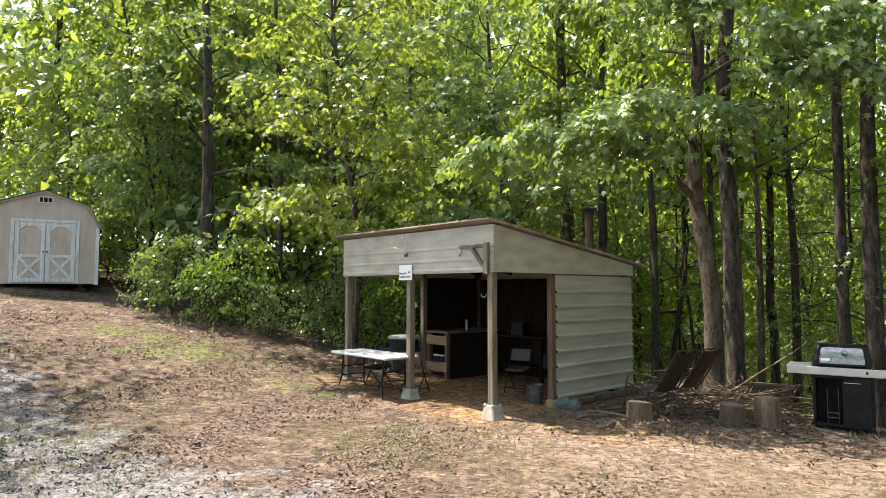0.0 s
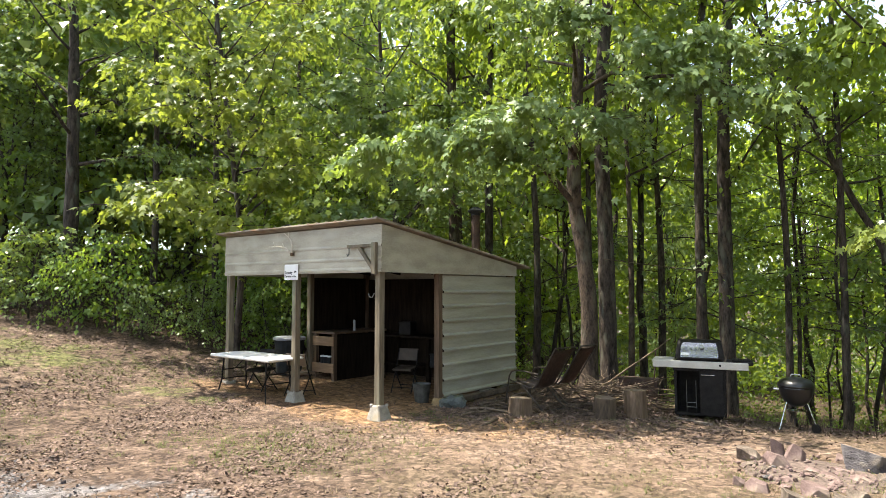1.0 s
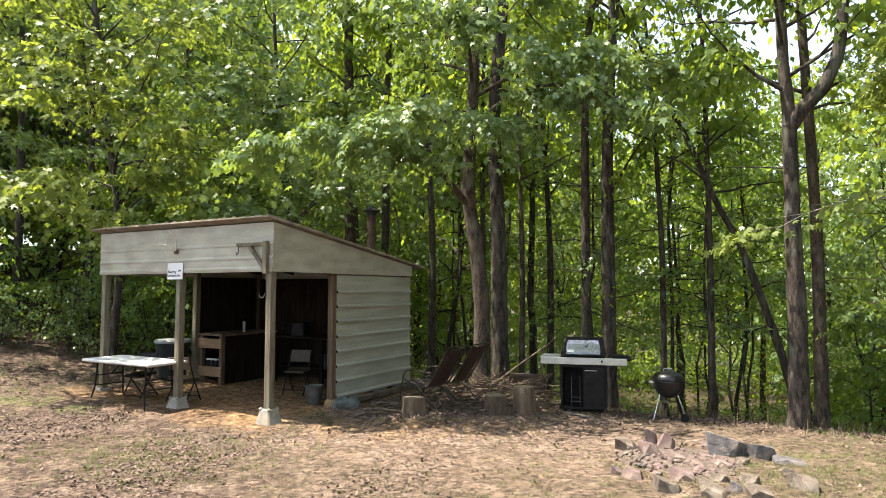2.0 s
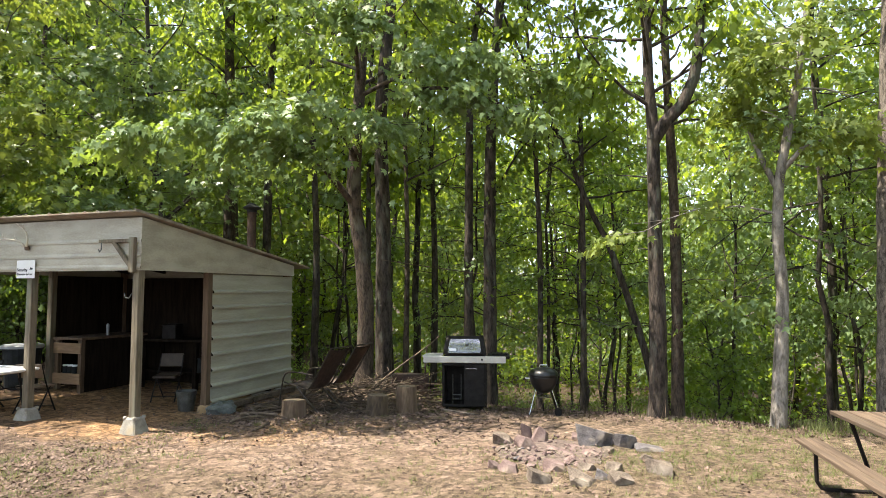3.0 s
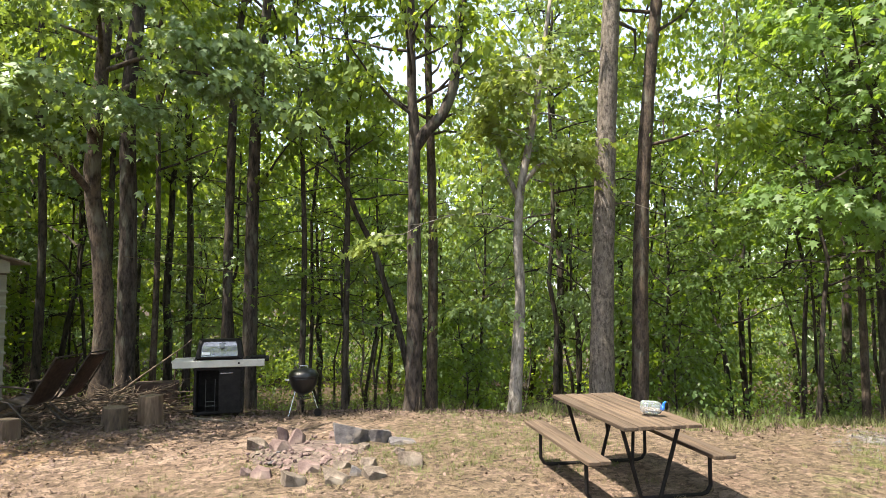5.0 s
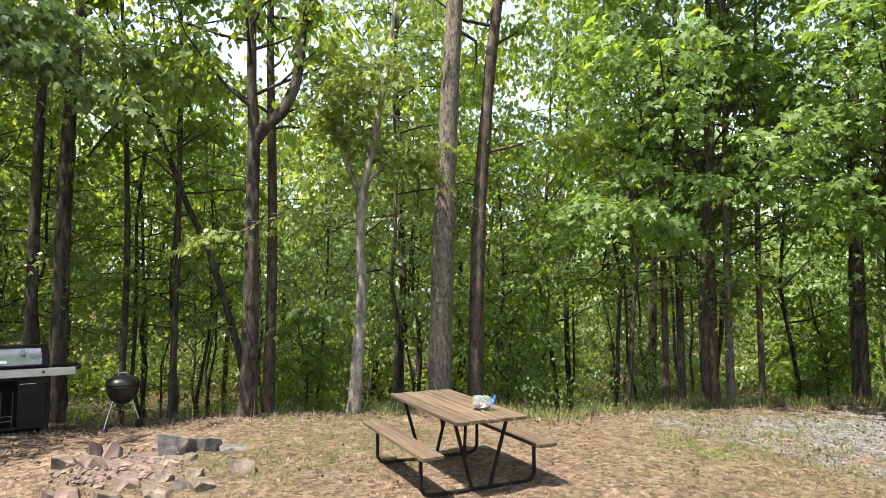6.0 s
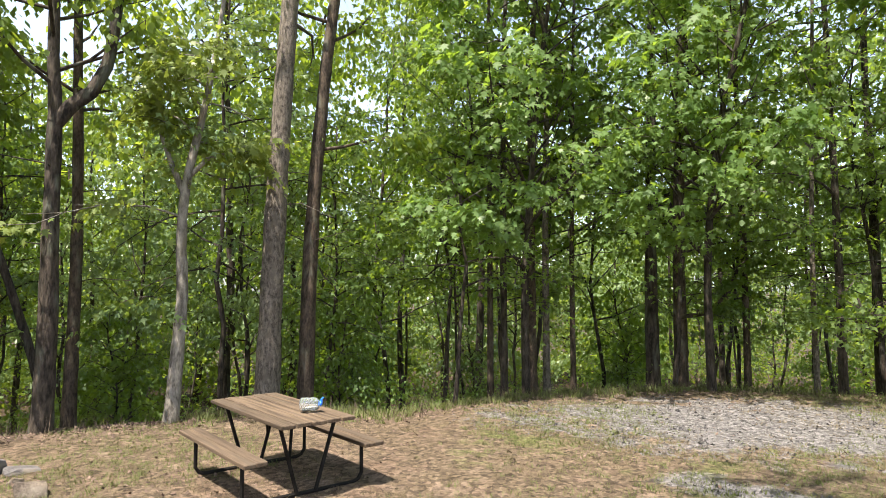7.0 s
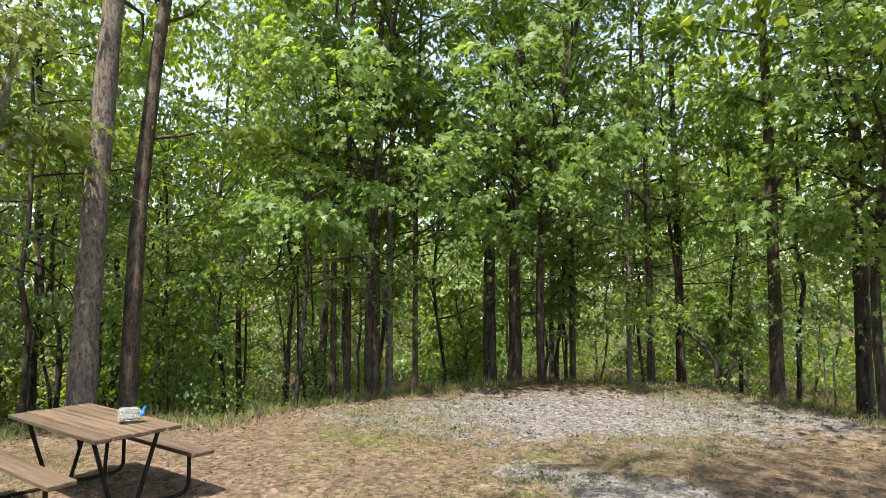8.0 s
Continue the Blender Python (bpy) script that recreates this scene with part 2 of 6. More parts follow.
def ground_mat():
    m = bpy.data.materials.new("clearing_ground")
    m.use_nodes = True
    n, l = m.node_tree.nodes, m.node_tree.links
    p = n["Principled BSDF"]
    tc = n.new("ShaderNodeTexCoord")

    def nz(scale, detail=6, rough=0.6):
        t = n.new("ShaderNodeTexNoise")
        t.inputs["Scale"].default_value, t.inputs["Detail"].default_value, t.inputs["Roughness"].default_value = scale, detail, rough
        l.new(tc.outputs["Object"], t.inputs["Vector"])
        return t.outputs[0]

    def ramp(src, stops):
        r = n.new("ShaderNodeValToRGB")
        e = r.color_ramp.elements
        e[0].position, e[0].color = stops[0][0], (*stops[0][1], 1)
        e[1].position, e[1].color = stops[-1][0], (*stops[-1][1], 1)
        for pos, c in stops[1:-1]:
            q = e.new(pos)
            q.color = (*c, 1)
        l.new(src, r.inputs[0])
        return r.outputs[0]

    def mixc(fac, a, b):
        x = n.new("ShaderNodeMix")
        x.data_type = "RGBA"
        l.new(fac, x.inputs[0])
        l.new(a, x.inputs[6])
        l.new(b, x.inputs[7])
        return x.outputs[2]

    def mask(name, scale, amount, lo=0.44, hi=0.56):
        at = n.new("ShaderNodeAttribute")
        at.attribute_name = name
        s = n.new("ShaderNodeMath")
        s.operation = "MULTIPLY_ADD"
        s.inputs[1].default_value = amount
        l.new(nz(scale, 8, 0.7), s.inputs[0])
        b = n.new("ShaderNodeMath")
        b.operation = "SUBTRACT"
        b.inputs[1].default_value = amount * 0.5
        l.new(at.outputs["Fac"], b.inputs[0])
        l.new(b.outputs[0], s.inputs[2])
        r = n.new("ShaderNodeMapRange")
        r.inputs[1].default_value, r.inputs[2].default_value = lo, hi
        l.new(s.outputs[0], r.inputs[0])
        return r.outputs[0]

    soil = ramp(nz(1.3, 10, 0.75), [(0.3, (0.1, 0.068, 0.049)), (0.5, (0.172, 0.123, 0.092)), (0.7, (0.265, 0.20, 0.158))])
    litter = ramp(nz(14, 6, 0.8), [(0.3, (0.045, 0.03, 0.022)), (0.5, (0.095, 0.066, 0.05)), (0.7, (0.165, 0.122, 0.098))])
    straw = ramp(nz(22, 5, 0.8), [(0.3, (0.066, 0.047, 0.032)), (0.5, (0.128, 0.095, 0.066)), (0.7, (0.19, 0.147, 0.108))])
    clay = ramp(nz(3.0, 8, 0.7), [(0.3, (0.19, 0.105, 0.05)), (0.5, (0.275, 0.165, 0.085)), (0.7, (0.35, 0.228, 0.132))])
    stone = ramp(nz(30, 4, 0.8), [(0.3, (0.075, 0.069, 0.07)), (0.5, (0.165, 0.154, 0.156)), (0.7, (0.26, 0.245, 0.248))])
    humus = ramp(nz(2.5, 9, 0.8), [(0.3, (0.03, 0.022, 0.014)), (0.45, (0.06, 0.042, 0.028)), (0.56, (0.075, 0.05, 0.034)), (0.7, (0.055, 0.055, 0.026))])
    green = ramp(nz(20, 4, 0.8), [(0.3, (0.075, 0.08, 0.03)), (0.7, (0.16, 0.155, 0.07))])
    c = mixc(mask("straw", 1.7, 0.9), litter, straw)
    c = mixc(mask("soil", 2.2, 1.0), c, soil)
    c = mixc(mask("green", 1.4, 1.2), c, green)
    c = mixc(mask("clay", 1.5, 0.7, 0.35, 0.65), c, clay)
    c = mixc(mask("gravel", 1.2, 1.1), c, stone)
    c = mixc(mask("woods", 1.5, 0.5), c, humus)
    vo = n.new("ShaderNodeTexVoronoi")
    vo.inputs["Scale"].default_value = 19
    wob = n.new("ShaderNodeTexNoise")
    wob.inputs["Scale"].default_value = 30
    mv = n.new("ShaderNodeMix")
    mv.data_type = "VECTOR"
    mv.inputs[0].default_value = 0.06
    l.new(tc.outputs["Object"], wob.inputs["Vector"])
    l.new(tc.outputs["Object"], mv.inputs[4])
    l.new(wob.outputs["Color"], mv.inputs[5])
    l.new(mv.outputs[1], vo.inputs["Vector"])
    sp = n.new("ShaderNodeSeparateColor")
    l.new(vo.outputs["Color"], sp.inputs[0])
    sm = n.new("ShaderNodeMapRange")
    sm.inputs[3].default_value, sm.inputs[4].default_value = 0.38, 1.28
    l.new(sp.outputs[0], sm.inputs[0])
    grit = n.new("ShaderNodeMapRange")
    grit.inputs[1].default_value, grit.inputs[2].default_value = 0.32, 0.68
    grit.inputs[3].default_value, grit.inputs[4].default_value = 0.5, 1.5
    l.new(nz(75, 4, 0.8), grit.inputs[0])
    gm = n.new("ShaderNodeMath")
    gm.operation = "MULTIPLY"
    l.new(sm.outputs[0], gm.inputs[0])
    l.new(grit.outputs[0], gm.inputs[1])
    hv = n.new("ShaderNodeHueSaturation")
    l.new(gm.outputs[0], hv.inputs["Value"])
    l.new(c, hv.inputs["Color"])
    l.new(hv.outputs[0], p.inputs["Base Color"])
    p.inputs["Roughness"].default_value = 0.95
    p.inputs["Specular IOR Level"].default_value = 0.15
    bp = n.new("ShaderNodeBump")
    bp.inputs["Strength"].default_value, bp.inputs["Distance"].default_value = 0.8, 0.03
    l.new(nz(26, 8, 0.8), bp.inputs["Height"])
    l.new(bp.outputs[0], p.inputs["Normal"])
    return m


M_GROUND = ground_mat()


# ---- building helpers ----
def finish(bm, mesh_name, material, smooth=False):
    me = bpy.data.meshes.new(mesh_name)
    bm.to_mesh(me)
    bm.free()
    me.materials.append(material)
    if smooth:
        me.polygons.foreach_set("use_smooth", [True] * len(me.polygons))
    return me


def part(name, bm, material, parent, label="", smooth=False):
    ob = new(name, finish(bm, name, material, smooth))
    ob.parent = parent
    if label:
        ob["label"] = label
    return ob


def thing(name, m, label, category, group="", kind=""):
    ob = new(name)
    ob.empty_display_size = 0.1
    ob.matrix_world = m
    return tagged(ob, label, category, group, kind)


def solo(name, bm, material, m, label, category, group="", kind="", smooth=False):
    ob = new(name, finish(bm, name, material, smooth))
    ob.matrix_world = m
    return tagged(ob, label, category, group, kind)


def box(bm, c, s, turn=None, bevel=0.004, taper=1.0):
    """A bevelled box at c with sides s; turn is a matrix about its centre; taper scales its top."""
    g = bmesh.ops.create_cube(bm, size=1.0)["verts"]
    for v in g:
        k = taper if v.co.z > 0 else 1.0
        v.co = Vector((v.co.x * s[0] * k, v.co.y * s[1] * k, v.co.z * s[2]))
    if bevel:
        es = list({e for v in g for e in v.link_edges})
        r = bmesh.ops.bevel(bm, geom=es, offset=min(bevel, min(s) * 0.3), segments=1, affect="EDGES")
        g = list({v for f in r["faces"] for v in f.verts} | {v for v in g if v.is_valid})
    mt = Matrix.Translation(c) @ (turn.to_4x4() if turn else Matrix())
    for v in g:
        v.co = mt @ v.co
    return g


def rot(axis, deg):
    return Matrix.Rotation(radians(deg), 3, axis)


def tube(bm, pts, radii, n=8, cap=True, rough=0.0, rng=None):
    """A swept tube through pts with a radius at each."""
    pts = [Vector(p) for p in pts]
    if not hasattr(radii, "__len__"):
        radii = [radii] * len(pts)
    rings, side = [], None
    for i, p in enumerate(pts):
        d = (pts[min(i + 1, len(pts) - 1)] - pts[max(i - 1, 0)]).normalized()
        if side is None:
            side = d.orthogonal().normalized()
        side = (side - d * side.dot(d)).normalized()
        up = d.cross(side)
        ring = []
        for k in range(n):
            a = 2 * math.pi * k / n
            q = radii[i] * (1 + (rng.uniform(-rough, rough) if rng else 0))
            ring.append(bm.verts.new(p + (side * math.cos(a) + up * math.sin(a)) * q))
        rings.append(ring)
    for a, b in zip(rings, rings[1:]):
        for k in range(n):
            bm.faces.new((a[k], a[(k + 1) % n], b[(k + 1) % n], b[k]))
    if cap:
        bm.faces.new(rings[0][::-1])
        bm.faces.new(rings[-1])
    return rings


def curve_pts(pts, step=0.3):
    """Catmull-Rom points through pts, about step apart."""
    p = [Vector(q) for q in pts]
    p = [2 * p[0] - p[1]] + p + [2 * p[-1] - p[-2]]
    out = []
    for i in range(1, len(p) - 2):
        k = max(1, int((p[i + 1] - p[i]).length / step))
        for j in range(k):
            t = j / k
            out.append(0.5 * (2 * p[i] + (p[i + 1] - p[i - 1]) * t + (2 * p[i - 1] - 5 * p[i] + 4 * p[i + 1] - p[i + 2]) * t * t
                              + (3 * p[i] - p[i - 1] - 3 * p[i + 1] + p[i + 2]) * t ** 3))
    out.append(p[-2])
    return out


def lathe(bm, prof, n=24):
    """Spins a profile of (radius, z) about z."""
    rings = []
    for r, z in prof:
        rings.append([bm.verts.new((r * math.cos(2 * math.pi * k / n), r * math.sin(2 * math.pi * k / n), z)) for k in range(n)])
    for a, b in zip(rings, rings[1:]):
        for k in range(n):
            bm.faces.new((a[k], a[(k + 1) % n], b[(k + 1) % n], b[k]))
    if prof[0][0] > 0:
        bm.faces.new(rings[0][::-1])
    if prof[-1][0] > 0:
        bm.faces.new(rings[-1])


def np_mesh(name, verts, k, material):
    """A mesh of len(verts)/k separate k-gons."""
    n = len(verts) // k
    me = bpy.data.meshes.new(name)
    me.vertices.add(n * k)
    me.vertices.foreach_set("co", np.asarray(verts, np.float32).ravel())
    me.loops.add(n * k)
    me.loops.foreach_set("vertex_index", np.arange(n * k, dtype=np.int32))
    me.polygons.add(n)
    me.polygons.foreach_set("loop_start", np.arange(0, n * k, k, dtype=np.int32))
    me.polygons.foreach_set("loop_total", np.full(n, k, np.int32))
    me.materials.append(material)
    me.update(calc_edges=True)
    return me


# ---- ground form ----
EDGE_AZ = [-180, -70, -50, -28, -24, -17, -9, 0, 8, 15, 25, 30, 36, 42, 50, 57, 63, 68, 75, 80, 87, 95, 104, 113, 122, 127, 140, 180]
EDGE_D = [17, 17, 24, 22, 19, 17.5, 16.8, 17, 16, 14.5, 13, 11.8, 11.1, 10.9, 10.7, 10.7, 11.2, 10.6, 10.4, 11.2, 12.5, 13.2, 14.3, 14.9, 13.2, 11.6, 12, 17]


def soft(v, k):
    return k * np.logaddexp(0, np.asarray(v) / k)


def edge_at(x, y):
    return np.interp(np.degrees(np.arctan2(x, y)), EDGE_AZ, EDGE_D)


def gz(x, y):
    """Height of the ground."""
    x, y = np.asarray(x, float), np.asarray(y, float)
    az, d = np.degrees(np.arctan2(x, y)), np.hypot(x, y)
    z = 0.2 * np.minimum(soft(-0.8 * x + 0.6 * y - 9.3, 0.8), 22)
    w = np.clip((az - 6) / 18, 0, 1) * np.clip((175 - az) / 30, 0, 1)
    over = soft(d - edge_at(x, y) - 0.4, 0.5)
    z = z - w * (0.24 * np.minimum(over, 14) + 0.05 * np.clip(over - 14, 0, 60))
    z = z + 0.03 * np.sin(x * 0.9 + 1.3 * np.sin(y * 0.5)) * np.sin(y * 0.8 + 0.7) * np.clip(d / 6, 0, 1)
    return z


def gzf(x, y):
    return float(gz(x, y))


SHED_X, SHED_Y, SHED_TURN = 0.78, 10.21, -49.0
SC, SS = math.cos(radians(SHED_TURN)), math.sin(radians(SHED_TURN))


def shed_xy(lx, ly):
    """Shed coordinates (right along the front, back) to the world's."""
    return SHED_X + lx * SC - ly * SS, SHED_Y + lx * SS + ly * SC


def shed_local(x, y):
    dx, dy = x - SHED_X, y - SHED_Y
    return dx * SC + dy * SS, -dx * SS + dy * SC


def blob(x, y, cx, cy, rx, ry, deg=0.0):
    """1 in the middle of an ellipse, 0.5 on it, falling off outside."""
    c, s = math.cos(radians(deg)), math.sin(radians(deg))
    u, v = ((x - cx) * c + (y - cy) * s) / rx, (-(x - cx) * s + (y - cy) * c) / ry
    return np.clip(1 - 0.5 * np.hypot(u, v), 0, 1)


def build_ground():
    fine = np.concatenate([np.arange(-14, 17.01, 0.22)])
    grow = np.cumsum(0.14 * 1.18 ** np.arange(1, 47))
    xs = np.concatenate([(-14 - grow)[::-1], fine, fine[-1] + grow])
    fy = np.arange(-9, 19.01, 0.22)
    ys = np.concatenate([(-9 - grow)[::-1], fy, fy[-1] + grow])
    X, Y = np.meshgrid(xs, ys)
    Z = gz(X, Y)
    rng = np.random.default_rng(3)
    near = np.clip(1.3 - np.hypot(X, Y) / 22, 0, 1)
    Z = Z + rng.normal(0, 0.008, Z.shape) * near
    nx, ny = len(xs), len(ys)
    co = np.stack([X, Y, Z], -1).reshape(-1, 3)
    i = np.arange(nx * ny).reshape(ny, nx)
    q = np.stack([i[:-1, :-1], i[:-1, 1:], i[1:, 1:], i[1:, :-1]], -1).reshape(-1, 4)
    me = bpy.data.meshes.new("ground")
    me.vertices.add(len(co))
    me.vertices.foreach_set("co", co.astype(np.float32).ravel())
    me.loops.add(q.size)
    me.loops.foreach_set("vertex_index", q.astype(np.int32).ravel())
    me.polygons.add(len(q))
    me.polygons.foreach_set("loop_start", np.arange(0, q.size, 4, dtype=np.int32))
    me.polygons.foreach_set("loop_total", np.full(len(q), 4, np.int32))
    me.polygons.foreach_set("use_smooth", np.ones(len(q), bool))
    me.materials.append(M_GROUND)
    me.update(calc_edges=True)
    x, y = co[:, 0], co[:, 1]
    d = np.hypot(x, y)
    lx, ly = shed_local(x, y)
    drive = 1 - np.clip((0.6 * x + 0.8 * y - 1.75) / 5.5, 0, 1)
    drive = np.where(x < 2.5, drive, drive * np.clip(1 - (x - 2.5) / 1.5, 0, 1))
    gravel = np.maximum.reduce([drive * 0.92 * np.clip(1.0 - (x - 0.5) / 6, 0, 1), 0.84 * blob(x, y, 10.4, -3.4, 4.7, 2.3, 86), 0.95 * blob(x, y, 6.3, -2.3, 1.6, 0.6, 42)])
    clay = np.maximum.reduce([0.95 * np.clip(1.2 - np.maximum(np.abs(lx + 1.9) / 3.2, np.abs(ly - 1.7) / 3.0), 0, 1), 0.6 * blob(x, y, 2.6, 9.2, 2.4, 1.1, -20)])
    soil = np.maximum.reduce([0.95 * blob(x, y, 3.4, 8.4, 3.8, 2.2, -35), 0.85 * blob(x, y, 6.7, 3.0, 1.8, 1.3, 56), 0.7 * blob(x, y, 5.0, 7.2, 2.6, 1.3, -30), 0.55 * blob(x, y, 4.6, 9.4, 2.6, 1.2, -20), 0.45 + 0 * x])
    straw = np.clip(0.30 + 0.10 * (x + 1.5), 0.22, 0.85)
    green = np.maximum.reduce([0.6 * blob(x, y, -5.8, 14, 3.8, 1.8, -30), 0.52 * blob(x, y, -2.6, 12.2, 2.6, 1.6, -30), 0.5 * blob(x, y, 8.5, 0.5, 3, 1.3, -60), 0.5 * blob(x, y, 7.0, -1.6, 2.2, 1.6), 0.42 * blob(x, y, -0.5, 8.5, 2.2, 1.5), 0.25 + 0 * x])
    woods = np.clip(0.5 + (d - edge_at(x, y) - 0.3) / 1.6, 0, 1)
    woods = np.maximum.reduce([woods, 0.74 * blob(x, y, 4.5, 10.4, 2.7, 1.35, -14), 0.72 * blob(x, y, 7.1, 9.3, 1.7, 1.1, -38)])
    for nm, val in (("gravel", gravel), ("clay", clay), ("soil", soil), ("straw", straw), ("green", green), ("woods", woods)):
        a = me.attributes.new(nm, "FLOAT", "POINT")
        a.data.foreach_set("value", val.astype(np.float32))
    ob = new("ground", me)
    return tagged(ob, "sloping clearing of dry grass, leaf litter, clay and gravel", "ground", kind="structure")


ground = build_ground()


# ---- trees ----
MAPLE = np.array([(0, 0, 0), (0.58, 0.42, 0), (0.19, 0.46, 0), (0, 1.0, 0), (-0.19, 0.46, 0), (-0.58, 0.42, 0)])
MAPLE[:, 2] = -0.22 * MAPLE[:, 1] ** 2 - 0.25 * np.abs(MAPLE[:, 0])
LOBED = np.array([(0, 0, 0), (0.52, 0.1, 0), (0.24, 0.29, 0), (0.55, 0.6, 0), (0.17, 0.55, 0), (0, 1.0, 0), (-0.17, 0.55, 0), (-0.55, 0.6, 0), (-0.24, 0.29, 0), (-0.52, 0.1, 0)])
LOBED[:, 2] = -0.26 * LOBED[:, 1] ** 2 - 0.28 * np.abs(LOBED[:, 0])
FLECK = np.array([(0.34, 0.2, 0), (0, 1, -0.15), (-0.34, 0.2, 0)])
OVATE = np.array([(0, 0, 0), (0.36, 0.42, -0.1), (0, 1, -0.22), (-0.36, 0.42, -0.1)])


def leaf_mesh(name, P, head, size, rng, template, material, tilt=0.34):
    """Leaves at P that point along head and hang, faces turned outwards and up, tilted at random."""
    n = len(P)
    up = np.array([0, 0, 1.0]) + rng.normal(0, tilt, (n, 3))
    f = head + rng.normal(0, 0.42, (n, 3))
    f[:, 2] -= rng.uniform(0.25, 1.15, n)
    f /= np.linalg.norm(f, axis=1)[:, None]
    s = np.cross(f, up)
    s /= np.linalg.norm(s, axis=1)[:, None] + 1e-9
    u = np.cross(s, f)
    sz = size * rng.uniform(0.65, 1.25, n)
    T = template
    V = P[:, None] + sz[:, None, None] * (T[None, :, :1] * s[:, None] + T[None, :, 1:2] * f[:, None] + T[None, :, 2:] * u[:, None])
    return np_mesh(name, V.reshape(-1, 3), len(T), material)


def spray_points(rng, ends, count, spread=0.30, flat=0.05):
    """Leaf places round the given (place, direction, weight) spray centres: tilted fans whose rims hang down."""
    C = np.array([e[0] for e in ends])
    O = np.array([e[1] for e in ends])
    m = len(ends)
    w = np.array([e[2] for e in ends]) * rng.uniform(0.1, 1.9, m) ** 3.2
    pick = rng.choice(m, count, p=w / w.sum())
    slope, roll, sag = rng.normal(-0.28, 0.3, m)[pick], rng.normal(0, 0.32, m)[pick], rng.uniform(0.35, 1.3, m)[pick] * 0.3 / spread
    c, o = C[pick], O[pick]
    side = np.stack([-o[:, 1], o[:, 0], 0 * o[:, 0]], -1)
    a, b = rng.normal(0, spread, count), rng.normal(0, spread * 0.8, count)
    P = c + o * a[:, None] + side * b[:, None]
    P[:, 2] += rng.normal(0, flat, count) + slope * a + roll * b - sag * (a ** 2 + b ** 2)
    rim = (o * a[:, None] + side * b[:, None]) / (np.hypot(a, b)[:, None] + 0.05)
    head = 0.45 * o + 0.8 * rim
    head[:, 2] -= 0.3 * np.hypot(a, b) / spread
    return P, head


def grow(rng, height, r0, low, reach, limbs, form="oval", lean=(0, 0), sway=0.12, twig=0.45, rise=(0.15, 1.1)):
    """Trunk points, limb tubes and spray centres of one tree."""
    trunk = []
    sx, sy = 0.0, 0.0
    k = max(6, int(height / 0.8))
    for i in range(k + 1):
        t = i / k
        trunk.append((lean[0] * t * height + sx, lean[1] * t * height + sy, t * height))
        sx += rng.normal(0, sway * 0.35)
        sy += rng.normal(0, sway * 0.35)
    tr = np.array(trunk)
    limb_list, ends = [], []
    for j in range(limbs):
        t = low + (0.97 - low) * (j + rng.uniform(0, 0.9)) / limbs
        base = np.array([np.interp(t, np.linspace(0, 1, k + 1), tr[:, a]) for a in range(3)])
        az = j * 2.4 + rng.uniform(-0.5, 0.5)
        q = (t - low) / (1 - low)
        shape = {"oval": 0.55 + 0.45 * math.sin(math.pi * min(1, q * 0.8 + 0.25)), "cone": 1.05 - 0.8 * q, "flat": 0.9 - 0.3 * q}[form]
        L = reach * shape * rng.uniform(0.7, 1.15)
        up = rng.uniform(*rise) + 0.5 * q
        d = np.array([math.cos(az), math.sin(az), up])
        d /= np.linalg.norm(d)
        pts, p = [base], base
        m = max(3, int(L / 0.45))
        for i in range(m):
            d = d + rng.normal(0, 0.17, 3) + np.array([0, 0, -0.09])
            d /= np.linalg.norm(d)
            p = p + d * L / m
            pts.append(p)
        rr = r0 * (1 - t) * 0.45 + 0.012
        limb_list.append((pts, rr))
        for i in range(1, m + 1):
            if i / m < 0.28:
                continue
            o = (pts[i] - pts[i - 1]) / (np.linalg.norm(pts[i] - pts[i - 1]) + 1e-9)
            flat_o = np.array([o[0], o[1], 0.1 * o[2]])
            flat_o /= np.linalg.norm(flat_o) + 1e-9
            ends.append((pts[i] + np.array([0, 0, 0.05]), flat_o, 1.0))
            for sgn in (-1, 1):
                if rng.random() < 0.75:
                    sd = np.array([-flat_o[1], flat_o[0], 0]) * sgn
                    tip = pts[i] + (flat_o * 0.5 + sd) * twig * rng.uniform(0.6, 1.5) + np.array([0, 0, rng.normal(0, 0.1)])
                    limb_list.append(([pts[i], (pts[i] + tip) / 2 + np.array([0, 0, 0.04]), tip], 0.008))
                    h = tip - pts[i]
                    h[2] *= 0.3
                    ends.append((tip, h / (np.linalg.norm(h) + 1e-9), 1.2))
    return trunk, limb_list, ends


def trunk_bm(pts, r0, r1, rng, n=10, flare=0.5, step=0.3):
    bm = bmesh.new()
    q = curve_pts(pts, step)
    m = len(q)
    radii = []
    for i in range(m):
        t = i / (m - 1)
        radii.append((r0 * (1 - t) + r1 * t) * (1 + flare * math.exp(-t * (q[-1] - q[0]).length / 0.28)) * (1 + rng.uniform(-0.05, 0.05)))
    tube(bm, q, radii, n, True, 0.035, rng)
    return bm


def limbs_bm(limb_list, rng, n=5):
    bm = bmesh.new()
    for pts, r in limb_list:
        m = len(pts)
        if m < 2:
            continue
        tube(bm, pts, [max(0.004, r * (1 - 0.85 * i / (m - 1))) for i in range(m)], n if r > 0.01 else 3, False)
    return bm


class PyRng(random.Random):
    pass


